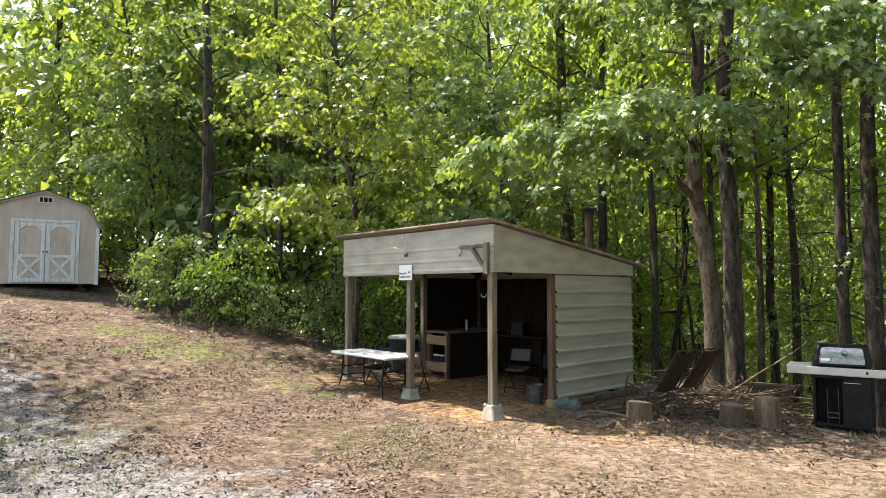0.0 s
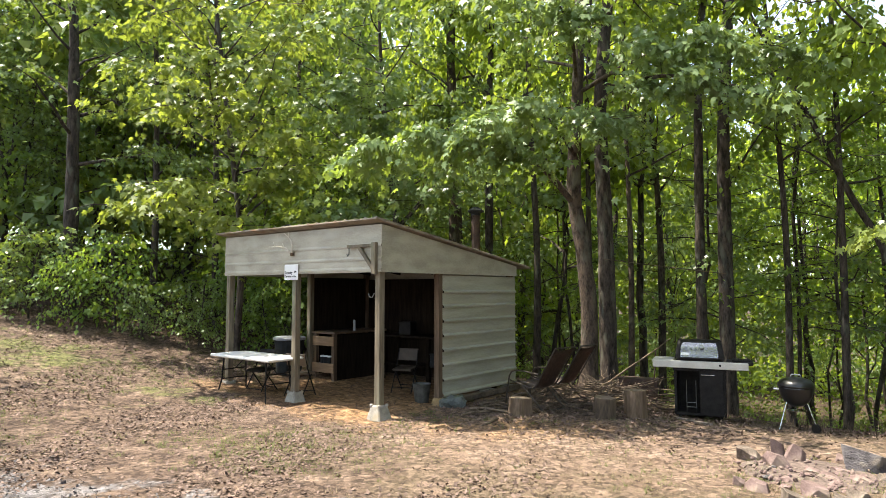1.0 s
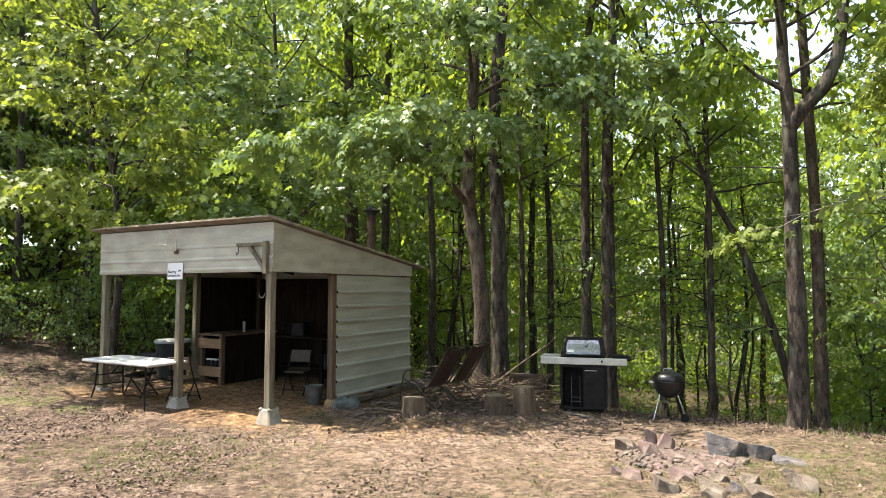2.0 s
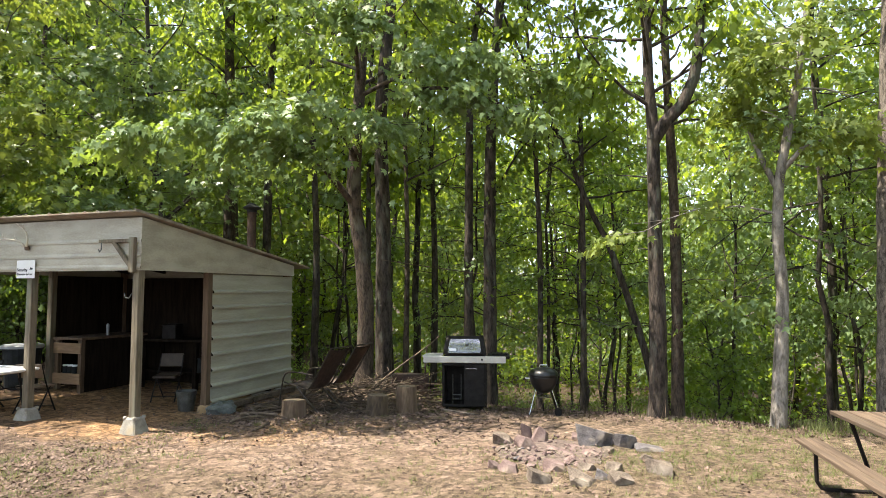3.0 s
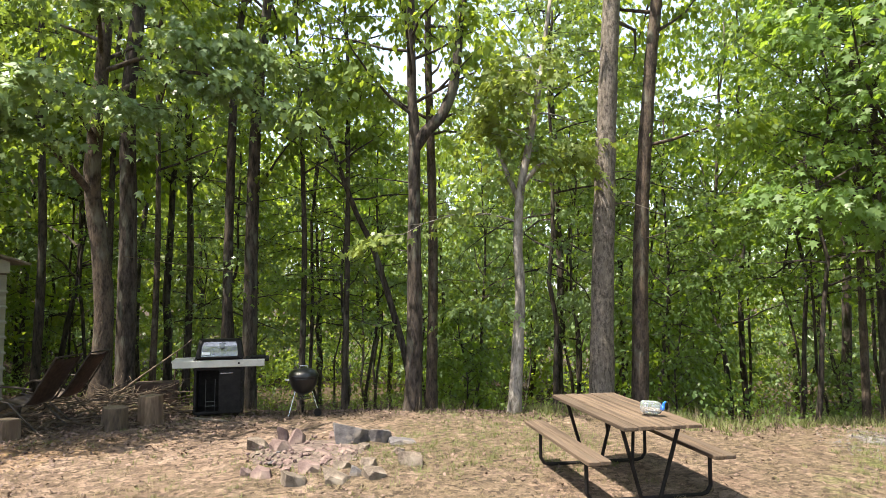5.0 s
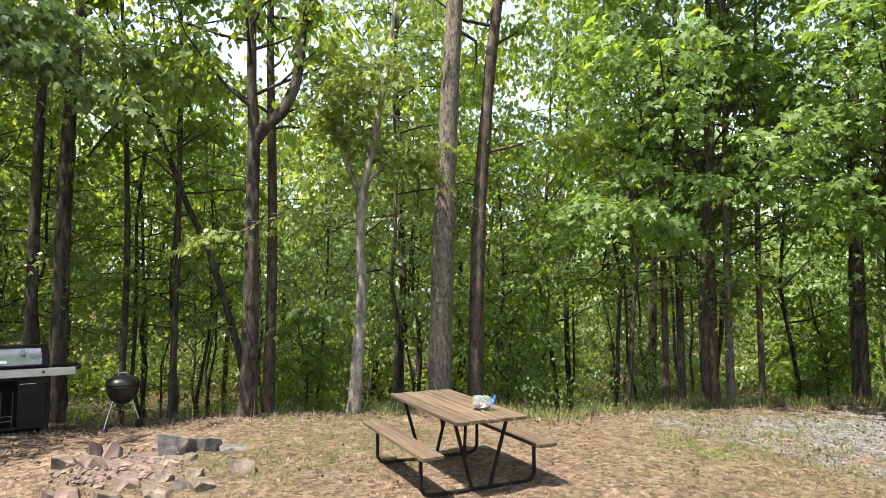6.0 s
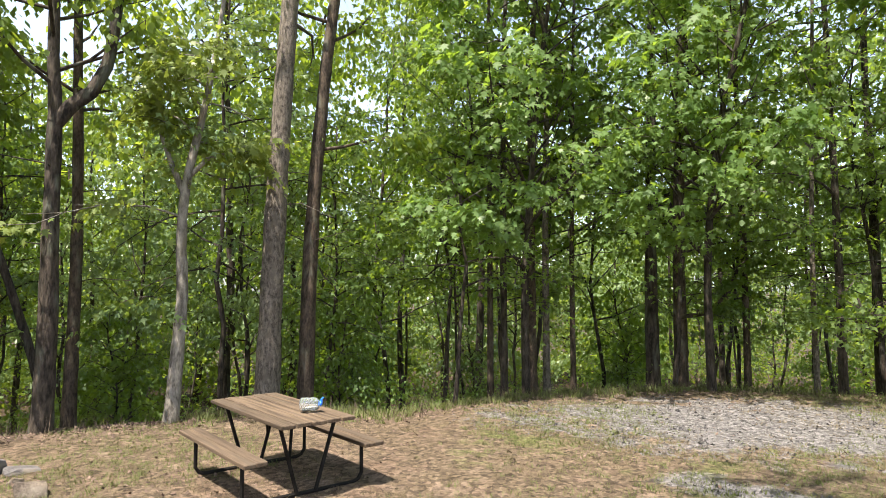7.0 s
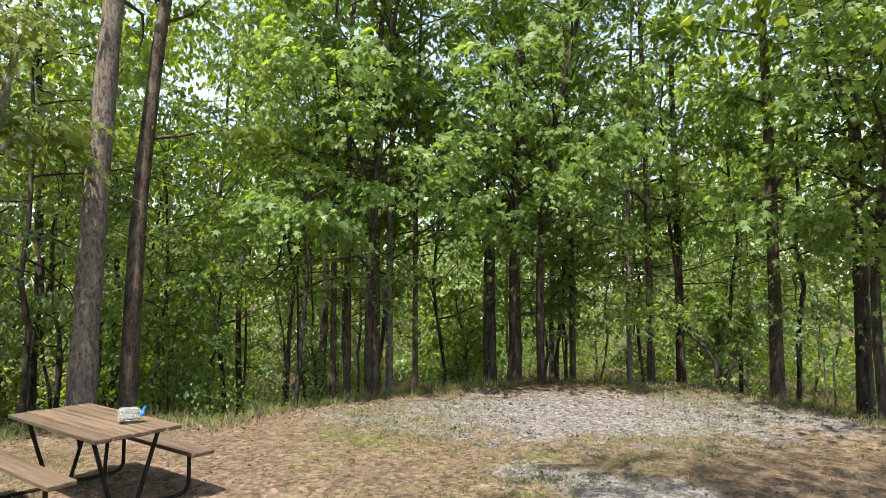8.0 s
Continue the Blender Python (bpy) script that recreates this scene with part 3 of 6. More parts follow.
def make_tree(name, seed, height, r0, low, reach, limbs, leaves, leaf_size, template, leaf_material, bark, label, twigs=True,
              form="oval", lean=(0, 0), group="", spread=0.25, twig=0.45, rise=(0.15, 1.1), category="tree", sway=0.12):
    rng, pr = np.random.default_rng(seed), PyRng(seed)
    trunk, limb_list, ends = grow(rng, height, r0, low, reach, limbs, form, lean, sway, twig, rise)
    tree = thing(name, Matrix(), label, category, group)
    if not twigs:
        limb_list = [(p[::2] + p[-1:], r) for p, r in limb_list if r > 0.009]
    part("trunk", trunk_bm([(0, 0, -0.5)] + trunk, r0, 0.02, pr, 9, 0.45, 0.6), bark, tree, smooth=True)
    tagged(part("branchwork", limbs_bm(limb_list, pr, 3), bark, tree), kind="stuff")
    P, head = spray_points(rng, ends, leaves, spread)
    ob = new("crown", leaf_mesh("crown", P, head, leaf_size, rng, template, leaf_material))
    ob.parent = tree
    tagged(ob, kind="stuff")
    return tree


def place(tree, x, y, turn, scale):
    return pose(x, y, gzf(x, y), 0, 0, turn) @ Matrix.Diagonal((scale, scale, scale, 1))


def spread_copies(protos, spots, rng, lo, hi):
    """Puts the prototypes themselves on the first spots and copies on the rest."""
    for i, (x, y) in enumerate(spots):
        p = protos[i % len(protos)]
        s, a = rng.uniform(lo, hi), rng.uniform(0, 360)
        m = place(p, x, y, a, s)
        if i < len(protos):
            p.matrix_world = m
        else:
            c = copy_thing(p, pose(x, y, gzf(x, y), 0, 0, a))
            c.scale = (s, s, s)


KEEP_OUT = []


def clear_of(x, y, r):
    return all((x - a) ** 2 + (y - b) ** 2 > (r + c) ** 2 for a, b, c in KEEP_OUT)


GAPS = [(49.2, 53.2), (69.4, 72.4), (94.2, 97.0)]


def ring_spots(rng, n, az0, az1, d0, d1, gap, open_sky=True):
    """Random spots in a band d0..d1 beyond the edge of the clearing."""
    out, tries = [], 0
    while len(out) < n and tries < n * 60:
        tries += 1
        az = rng.uniform(az0, az1)
        if open_sky and any(a < az < b for a, b in GAPS):
            continue
        e = float(np.interp(az, EDGE_AZ, EDGE_D))
        d = math.sqrt(rng.uniform((e + d0) ** 2, (e + d1) ** 2))
        x, y = d * math.sin(radians(az)), d * math.cos(radians(az))
        if all((x - a) ** 2 + (y - b) ** 2 > gap * gap for a, b in out) and clear_of(x, y, 0.4):
            out.append((x, y))
    return out


def key_tree(name, label, pts, r0, r1, bark, seed, limbs=(), crown=None, crown_low=0.5, reach=2.6, nlimb=18, leaves=2600, leaf=0.13,
             top=16.0, template=OVATE, material=None, n=12, stubs=0, flare=0.45):
    """A tree whose trunk follows pts (world), carried on to top; limbs: (points, radius) of its own."""
    rng, pr = np.random.default_rng(seed), PyRng(seed)
    base = Vector((pts[0][0], pts[0][1], gzf(pts[0][0], pts[0][1])))
    KEEP_OUT.append((base.x, base.y, 0.5))
    P = [Vector(p) - base for p in pts]
    P[0].z = -0.4
    d = (P[-1] - P[-2]).normalized()
    while P[-1].z < top:
        d = (d + Vector((rng.normal(0, 0.04), rng.normal(0, 0.04), 0.05))).normalized()
        P.append(P[-1] + d * 1.6)
    tree = thing(name, Matrix.Translation(base), label, "tree")
    part("trunk", trunk_bm(P, r0, r1 * 0.35, pr, n, flare, 0.25), bark, tree, smooth=True)
    tr = np.array([tuple(p) for p in P])
    limb_list, ends = [], []
    for lp, lr in limbs:
        q = curve_pts([Vector(p) - base for p in lp], 0.3)
        limb_list.append(([np.array(v) for v in q], lr))
        for i in range(len(q) // 3, len(q)):
            o = np.array((q[i] - q[i - 1]).normalized())
            o[2] *= 0.2
            for s in (-1, 0, 1):
                sd = np.array([-o[1], o[0], 0]) * s * rng.uniform(0.3, 0.7)
                tip = np.array(q[i]) + sd + o * abs(s) * 0.3
                if s:
                    limb_list.append(([np.array(q[i]), tip], 0.008))
                ends.append((tip, o / (np.linalg.norm(o) + 1e-9), 1.3))
    for j in range(nlimb):
        t = crown_low + (0.97 - crown_low) * (j + rng.uniform(0, 0.9)) / nlimb
        z = t * top
        b = np.array([np.interp(z, tr[:, 2], tr[:, a]) for a in range(3)])
        az = j * 2.4 + rng.uniform(-0.6, 0.6)
        L = reach * rng.uniform(0.6, 1.15)
        dd = np.array([math.cos(az), math.sin(az), rng.uniform(0.15, 1.0)])
        q = [b]
        m = max(3, int(L / 0.5))
        for i in range(m):
            dd = dd + rng.normal(0, 0.14, 3)
            dd[2] -= 0.04
            dd /= np.linalg.norm(dd)
            q.append(q[-1] + dd * L / m)
            if i >= m // 3:
                o = np.array([dd[0], dd[1], 0.1])
                o /= np.linalg.norm(o)
                ends.append((q[-1], o, 1.0))
                tip = q[-1] + np.array([-o[1], o[0], 0]) * rng.choice([-1, 1]) * rng.uniform(0.3, 0.8)
                limb_list.append(([q[-1], tip], 0.008))
                ends.append((tip, o, 1.0))
        limb_list.append((q, r0 * 0.3 * (1 - t) + 0.015))
    for j in range(stubs):
        z = rng.uniform(1.6, crown_low * top)
        b = np.array([np.interp(z, tr[:, 2], tr[:, a]) for a in range(3)])
        az = rng.uniform(0, 6.28)
        L = rng.uniform(0.3, 1.3)
        q = [b, b + np.array([math.cos(az), math.sin(az), 0.15]) * L * 0.5, b + np.array([math.cos(az) + 0.1, math.sin(az) - 0.15, rng.uniform(-0.2, 0.3)]) * L]
        limb_list.append((q, 0.014))
    tagged(part("branchwork", limbs_bm(limb_list, pr, 6), bark, tree, smooth=True), kind="stuff")
    if leaves:
        Q, head = spray_points(rng, ends, leaves, 0.25)
        ob = new("crown", leaf_mesh("crown", Q, head, leaf, rng, template, material or M_LEAF_C))
        ob.parent = tree
    return tree


# trunks at the edge of the clearing
key_tree("maple_tree", "brown-barked maple with a long leafy limb above the shelter roof",
         [(4.93, 11.85, 0), (4.97, 11.83, 1.5), (4.87, 11.87, 2.8), (4.73, 11.93, 4.0), (4.81, 11.9, 5.75), (4.87, 11.87, 7.1)], 0.18, 0.12, M_BARK_BR, 11,
         limbs=[([(4.73, 11.93, 3.7), (4.0, 11.5, 4.25), (3.3, 11.0, 4.5), (2.3, 10.7, 4.65), (1.3, 10.6, 4.5), (0.7, 10.5, 4.25)], 0.07),
                ([(4.8, 11.9, 4.6), (3.9, 11.0, 5.1), (3.1, 10.4, 5.0), (2.2, 10.0, 4.6)], 0.05),
                ([(4.8, 11.9, 5.3), (5.2, 11.0, 5.7), (5.7, 10.2, 5.75), (6.3, 9.4, 5.4), (6.8, 8.9, 5.0)], 0.06),
                ([(4.8, 11.9, 5.9), (5.6, 10.9, 6.3), (6.4, 9.9, 6.3), (7.2, 9.2, 6.0)], 0.05),
                ([(4.8, 11.9, 4.9), (4.9, 11.1, 5.2), (4.9, 10.4, 5.0)], 0.04),
                # two high limbs added just above view to shade the ground by the stumps
                ([(4.85, 11.9, 6.6), (3.4, 11.3, 7.3), (2.0, 10.8, 7.5), (0.8, 10.5, 7.3)], 0.05),
                ([(4.8, 11.9, 6.2), (4.3, 10.9, 6.7), (3.6, 9.9, 6.9), (3.0, 9.2, 6.7)], 0.045)],
         leaves=14000, leaf=0.138, template=LOBED, material=M_LEAF, crown_low=0.45, nlimb=20, reach=2.8, top=13)
key_tree("oak_tree", "dark furrowed-bark oak with a straight trunk", [(5.55, 12.23, 0), (5.52, 12.25, 3.3), (5.46, 12.27, 5.7), (5.65, 12.19, 8.2)], 0.185, 0.15, M_BARK, 12, crown_low=0.62, leaves=3000, n=14)
key_tree("tulip_tree", "slim dark tree with a straight trunk", [(7.79, 12.51, 0), (7.81, 12.5, 4.8), (7.88, 12.45, 7.5)], 0.125, 0.1, M_BARK, 13, stubs=4)
key_tree("oak_tree", "dark straight oak with a low side branch behind the gas grill", [(7.92, 11.83, 0), (7.94, 11.82, 4.7), (8.05, 11.74, 7.3)], 0.165, 0.13, M_BARK, 14,
         limbs=[([(7.94, 11.82, 3.9), (8.15, 11.6, 4.5), (8.4, 11.3, 5.1), (8.8, 11.0, 5.6)], 0.04)], stubs=4)
key_tree("forked_tree", "dark tree with an S-shaped fork and rough bark",
         [(8.32, 7.54, 0), (8.35, 7.51, 1.2), (8.34, 7.52, 2.9), (8.34, 7.52, 4.66), (8.31, 7.56, 5.56), (8.3, 7.57, 6.8)], 0.155, 0.1, M_BARK, 15,
         limbs=[([(8.34, 7.52, 4.5), (8.47, 7.37, 4.8), (8.65, 7.16, 5.07), (8.77, 7.01, 5.5), (8.84, 6.92, 6.4), (8.95, 6.85, 7.8), (8.9, 6.8, 9.5)], 0.125)], leaves=3600, stubs=3, top=9.5)
key_tree("pale_tree", "whitish slender tree that splits into three limbs",
         [(9.37, 6.16, 0), (9.62, 6.15, 1.94), (9.6, 6.18, 2.68), (9.62, 6.14, 3.71), (9.72, 5.99, 4.65), (9.81, 5.84, 5.65)], 0.125, 0.085, M_BARK_WHITE, 16,
         limbs=[([(9.62, 6.15, 3.19), (9.15, 6.5, 3.33), (8.54, 6.82, 3.28), (8.0, 7.0, 3.1), (7.64, 7.1, 2.91)], 0.02), ([(9.62, 6.15, 3.57), (9.52, 6.31, 4.0), (9.41, 6.47, 4.55), (9.36, 6.54, 5.28)], 0.06), ([(9.65, 6.1, 3.89), (9.79, 5.87, 4.2), (9.97, 5.54, 4.35), (10.14, 5.22, 4.39)], 0.05)], leaves=2600, top=6.2, template=LOBED, material=M_LEAF_Y, leaf=0.13, crown_low=0.72, reach=1.3, nlimb=10)
key_tree("hickory_tree", "tall thick grey hickory with shaggy bark and knots", [(10.83, 5.23, 0), (10.85, 5.17, 2.1), (10.9, 5.06, 5.15), (10.95, 4.96, 7.2)], 0.225, 0.18, M_BARK_PALE, 17, crown_low=0.42, leaves=3400, n=16, stubs=6, top=17)
key_tree("oak_tree", "tall straight oak with brown-grey bark beside the hickory", [(11.46, 4.77, 0), (11.5, 4.69, 3.1), (11.56, 4.52, 5.7), (11.62, 4.38, 7.2)], 0.16, 0.13, M_BARK_BR, 18, crown_low=0.42, leaves=3000, stubs=4,
         limbs=[([(11.56, 4.52, 4.7), (11.6, 4.1, 4.75), (11.75, 3.5, 4.9), (12.0, 2.8, 5.0)], 0.035)])
for i, (x, y, r, lb) in enumerate([(5.07, 15.41, 0.1, "slim"), (3.25, 16.9, 0.2, "stout"), (4.15, 16.7, 0.14, "slender grey"), (3.55, 17.6, 0.09, "slim"), (10.06, 8.59, 0.12, "dark"),
                                    (9.5, 10.6, 0.075, "slim"), (9.1, 11.6, 0.075, "thin"), (7.0, 14.2, 0.08, "thin"), (6.5, 15.5, 0.09, "thin"), (8.5, 15.5, 0.11, "slim")]):
    key_tree("forest_tree", lb + " dark-barked forest tree behind the shelter and grills", [(x, y, 0), (x + 0.05, y, 3), (x + 0.1 * (i % 3 - 1), y + 0.1, 7)], r, r * 0.7, M_BARK_BR if i % 3 == 1 else M_BARK, 30 + i,
             leaves=2200, crown_low=0.38, nlimb=16, reach=2.4, top=14, stubs=4, leaf=0.17)
key_tree("leaning_tree", "dark tree that leans steeply across the woods", [(10.6, 9.45, 0), (10.45, 9.66, 0.5), (9.97, 10.16, 2.8), (9.67, 10.45, 3.7), (9.3, 10.9, 5.2)], 0.09, 0.06, M_BARK, 48, leaves=1500, top=9, crown_low=0.5, nlimb=10)
for i, (x, y, r) in enumerate([(14.15, 1.57, 0.075), (14.18, 1.27, 0.09), (14.22, 0.66, 0.115), (14.23, 0.35, 0.09), (14.23, -0.22, 0.065), (15.59, -2.06, 0.17), (15.49, -2.67, 0.165), (14.35, -5.09, 0.06)]):
    bow = [([(15.49, -2.6, 1.3), (15.28, -2.73, 1.4), (15.19, -3.17, 1.47), (15.1, -3.58, 1.92), (15.04, -3.81, 2.48), (14.92, -4.25, 2.9)], 0.06)] if i == 6 else []
    key_tree("forest_tree", "straight grey-brown forest tree behind the gravel patch", [(x, y, 0), (x, y, 3), (x - 0.05 + 0.05 * (i % 3), y - 0.02 * i, 7)], r, r * 0.75, (M_BARK_BR, M_BARK, M_BARK_BR, M_BARK_PALE)[i % 4], 60 + i,
             leaves=4200, crown_low=0.26, nlimb=18, reach=3.0, top=13, stubs=3, limbs=bow, leaf=0.13, template=OVATE if i % 2 else MAPLE, material=M_LEAF_B)
for i, (x, y, r) in enumerate([(14.19, -5.51, 0.09), (13.08, -7.77, 0.15), (12.22, -9.03, 0.16), (15.2, -4.0, 0.08), (16.0, -7.0, 0.12)]):
    key_tree("forest_tree", "dark-barked forest tree at the far edge of the gravel", [(x, y, 0), (x, y, 3), (x - 0.1, y + 0.1, 7)], r, r * 0.75, M_BARK if i % 2 == 0 else M_BARK_BR, 80 + i,
             leaves=3900, crown_low=0.24, nlimb=18, reach=3.0, top=13, stubs=2, leaf=0.13, template=MAPLE, material=M_LEAF_B)
for i, (x, y, r) in enumerate([(-6.62, 17.75, 0.2), (-4.9, 19.0, 0.11), (-0.97, 20.2, 0.11), (0.2, 20.2, 0.1), (-9.0, 22.5, 0.15), (-3.2, 18.6, 0.1)]):
    key_tree("forest_tree", "dark-barked tree in the hillside woods beside the barn", [(x, y, gzf(x, y)), (x, y, gzf(x, y) + 3), (x - 0.1, y + 0.05, gzf(x, y) + 7)], r, r * 0.75, M_BARK, 100 + i,
             leaves=2600, crown_low=0.3, nlimb=18, reach=2.5, top=12, leaf=0.145, template=MAPLE, material=M_LEAF)
for i, (x, y, mt) in enumerate([(-2.2, 15.7, M_LEAF_Y), (1.6, 16.2, M_LEAF), (-10.0, 21.5, M_LEAF), (10.4, -8.0, M_LEAF_D), (13.3, 0.75, M_LEAF_D), (13.6, -2.9, M_LEAF_D)]):
    z, far = gzf(x, y), math.hypot(x, y)

    def reach_out(out, side, up):
        return (x - (x * out + y * side) / far, y - (y * out - x * side) / far, z + up)

    key_tree("maple_tree", "leafy maple with sweeping bright sprays at the wood's edge", [(x, y, z), (x + 0.1, y, z + 2.5), (x - 0.15, y - 0.2, z + 5)], 0.09, 0.07, M_BARK, 120 + i,
             limbs=[([(x, y, z + 2.6), reach_out(1.2, 0.8, 3.4), reach_out(2.4, 1.4, 3.7)], 0.04), ([(x, y, z + 3.4), reach_out(1.3, -0.9, 4.3), reach_out(2.6, -1.5, 4.8)], 0.04),
                    ([(x, y, z + 4.4), reach_out(1.6, 0.5, 5.4), reach_out(3.0, 0.6, 6.2)], 0.04)],
             leaves=7500 if x < 5 else 6000, crown_low=0.2 if x < 5 else 0.3, nlimb=30, reach=3.2, top=10.5, leaf=0.145, template=LOBED, material=mt)
key_tree("crooked_tree", "dark crooked many-stemmed small tree at the gravel's edge", [(12.72, -6.35, 0), (12.76, -6.28, 0.55), (12.92, -5.95, 1.0), (13.1, -5.5, 1.4), (13.15, -5.4, 1.85)], 0.07, 0.05, M_BARK, 140,
         limbs=[([(12.7, -6.4, 0.1), (12.59, -6.6, 0.57), (12.54, -6.7, 1.02), (12.5, -6.75, 2.0)], 0.045), ([(12.72, -6.35, 0.1), (12.8, -6.4, 0.9), (12.75, -6.3, 1.8)], 0.04)], leaves=1500, top=1.8, nlimb=9, reach=1.3, crown_low=0.55, leaf=0.13, template=MAPLE, material=M_LEAF_B)
KEEP_OUT += [(-6.6, 19.8, 2.0), (-4.0, 18.0, 1.2), (-11.0, 17.6, 2.6), (2.0, 13.5, 2.6), (0.0, 14.5, 2.2), (-9.5, 15.2, 2.0)]

frng = np.random.default_rng(77)
# trees added, trunks out of view, to shade the clearing from its open sides
shade = make_tree("shade_tree", 300, 14, 0.2, 0.32, 4.6, 34, 2900, 0.24, OVATE, M_LEAF_C, M_BARK, "broad-crowned tree added with its trunk out of view to shade the clearing", form="flat", group="trees round the clearing", spread=0.5, twig=0.8)
spread_copies([shade], [(-12.6, 11.0), (-12.3, 6.3), (6.2, -8.5), (9.8, -9.4), (-6, -6), (-13, 2)], frng, 0.95, 1.1)
big_shade = make_tree("tall_shade_tree", 301, 20, 0.3, 0.55, 5.8, 40, 5200, 0.27, OVATE, M_LEAF_C, M_BARK, "very tall spreading tree added out of view to shade the gravel", form="flat", group="trees round the clearing", spread=0.6, twig=0.9)
big_shade.matrix_world = place(big_shade, -2.6, -1.5, 40, 1.0)
shrubs = [make_tree("shrub", 180 + i, 1.9, 0.02, 0.05, 0.95, 16, 1000, 0.11, OVATE if i else MAPLE, M_LEAF_D if i == 1 else M_LEAF, M_BARK, "leafy green shrub at the wood's edge", form="flat", group="wood-edge shrubs",
                    spread=0.2, twig=0.3, rise=(0.4, 1.1), category="shrub") for i in range(3)]
spread_copies(shrubs, ring_spots(frng, 34, -31, 10, -0.7, 1.6, 0.85) + ring_spots(frng, 6, 60, 132, 4.0, 8.0, 1.4, False), frng, 0.6, 1.25)
near_left = [make_tree("understory_maple", 200 + i, 6.5 + i * 0.7, 0.045, 0.08, 2.1, 24, 3300, 0.138, MAPLE, (M_LEAF_B, M_LEAF)[i], M_BARK,
                       "young maple with layered sprays of green leaves", form="cone", group="woodland understory", sway=0.25) for i in range(2)]
spread_copies(near_left, ring_spots(frng, 9, -24, 14, 1.2, 5.0, 2.0), frng, 0.75, 1.2)
near_under = [make_tree("understory_maple", 210 + i, 8.0 + i * 0.6, 0.06, 0.30, 2.7, 22, 3100, 0.118, MAPLE, (M_LEAF_B, M_LEAF, M_LEAF_B, M_LEAF_C)[i], M_BARK,
                        "young maple whose leafy sprays begin above head height", form="oval", group="woodland understory", sway=0.25, rise=(0.0, 0.4)) for i in range(4)]
spread_copies(near_under, ring_spots(frng, 4, 20, 46, 4.5, 7.0, 2.0) + ring_spots(frng, 17, 60, 140, 0.8, 5.0, 2.2), frng, 0.8, 1.15)
mid_left = [make_tree("understory_tree", 220 + i, 7 + i, 0.06, 0.10, 2.2, 22, 3200, 0.135, OVATE, M_LEAF_B if i % 2 else M_LEAF, M_BARK,
                      "slim understory tree with fine green leaves", form="oval", group="woodland understory", sway=0.25) for i in range(2)]
spread_copies(mid_left, ring_spots(frng, 11, -32, 18, 3.0, 14, 2.6), frng, 0.8, 1.35)
mid_under = [make_tree("understory_tree", 225 + i, 8 + i, 0.06, 0.22, 2.3, 20, 3200, 0.128, OVATE, M_LEAF_B if i % 2 else M_LEAF, M_BARK,
                       "slim understory tree with a raised green crown", form="oval", group="woodland understory", sway=0.25) for i in range(3)]
spread_copies(mid_under, ring_spots(frng, 32, 18, 145, 5.0, 18, 2.5), frng, 0.8, 1.35)
low_bush = [make_tree("bush", 190 + i, 2.9, 0.025, 0.04, 1.2, 18, 1300, 0.13, OVATE, M_LEAF_B, M_BARK, "low leafy bush in a gap of the woods", form="flat", group="bushes in the woods",
                      spread=0.22, twig=0.35, rise=(0.4, 1.1), category="shrub") for i in range(2)]
spread_copies(low_bush, [p for a, b in GAPS for p in ring_spots(frng, 12, a, b, 3, 26, 1.2, False)], frng, 0.75, 1.25)
stems = [make_tree("thin_sapling", 280 + i, 7.5 + i, 0.045, 0.5, 1.3, 9, 350, 0.19, OVATE, M_LEAF_B, M_BARK, "thin bare-stemmed sapling in the woods", form="oval", group="thin saplings", sway=0.3) for i in range(3)]
spread_copies(stems, ring_spots(frng, 32, 14, 140, 1.5, 14, 1.6) + ring_spots(frng, 5, -30, 14, 3.0, 8, 1.5), frng, 0.7, 1.3)
canopy = [make_tree("canopy_tree", 240 + i, 15 + i, 0.13, 0.38, 3.4, 22, 4400, 0.22, OVATE, M_LEAF_C, M_BARK,
                    "tall forest tree with a high leafy crown", form="oval", group="forest canopy", spread=0.45, twig=0.7) for i in range(4)]
spread_copies(canopy, ring_spots(frng, 4, -36, 18, 9.0, 18, 4.0) + ring_spots(frng, 9, 18, 150, 6.0, 22, 4.2) + [(16.6, 9.2), (20.1, 8.95), (17.2, 20.8), (19.3, 18.8), (21.5, 17.6), (21.0, 2.6), (22.0, 5.6)], frng, 0.85, 1.15)
far_trees = [make_tree("distant_tree", 260 + i, 12 + 2 * i, 0.14, 0.10, 4.2, 18, 2900, 0.4, FLECK, (M_LEAF, M_LEAF_C, M_LEAF_Y)[i], M_BARK,
                       "distant leafy forest tree", twigs=False, form="oval", group="distant forest", spread=0.7, twig=0.9) for i in range(3)]
spread_copies(far_trees, ring_spots(frng, 36, -42, 18, 12, 42, 3.6) + ring_spots(frng, 46, 18, 155, 22, 58, 4.8) + ring_spots(frng, 16, 8, 48, 30, 54, 3.4) + ring_spots(frng, 9, -27, 4, 7, 16, 3.0), frng, 1.0, 1.55)

# lower trees far down the slope where the sky shows between the crowns
for p in [p for a, b in GAPS for p in ring_spots(frng, 9, a - 0.8, b + 0.8, 20, 44, 2.2, False)]:
    q = copy_thing(far_trees[int(frng.integers(0, 2))], pose(p[0], p[1], gzf(*p), 0, 0, frng.uniform(0, 360)))
    q.scale = (0.8, 0.8, 0.72)


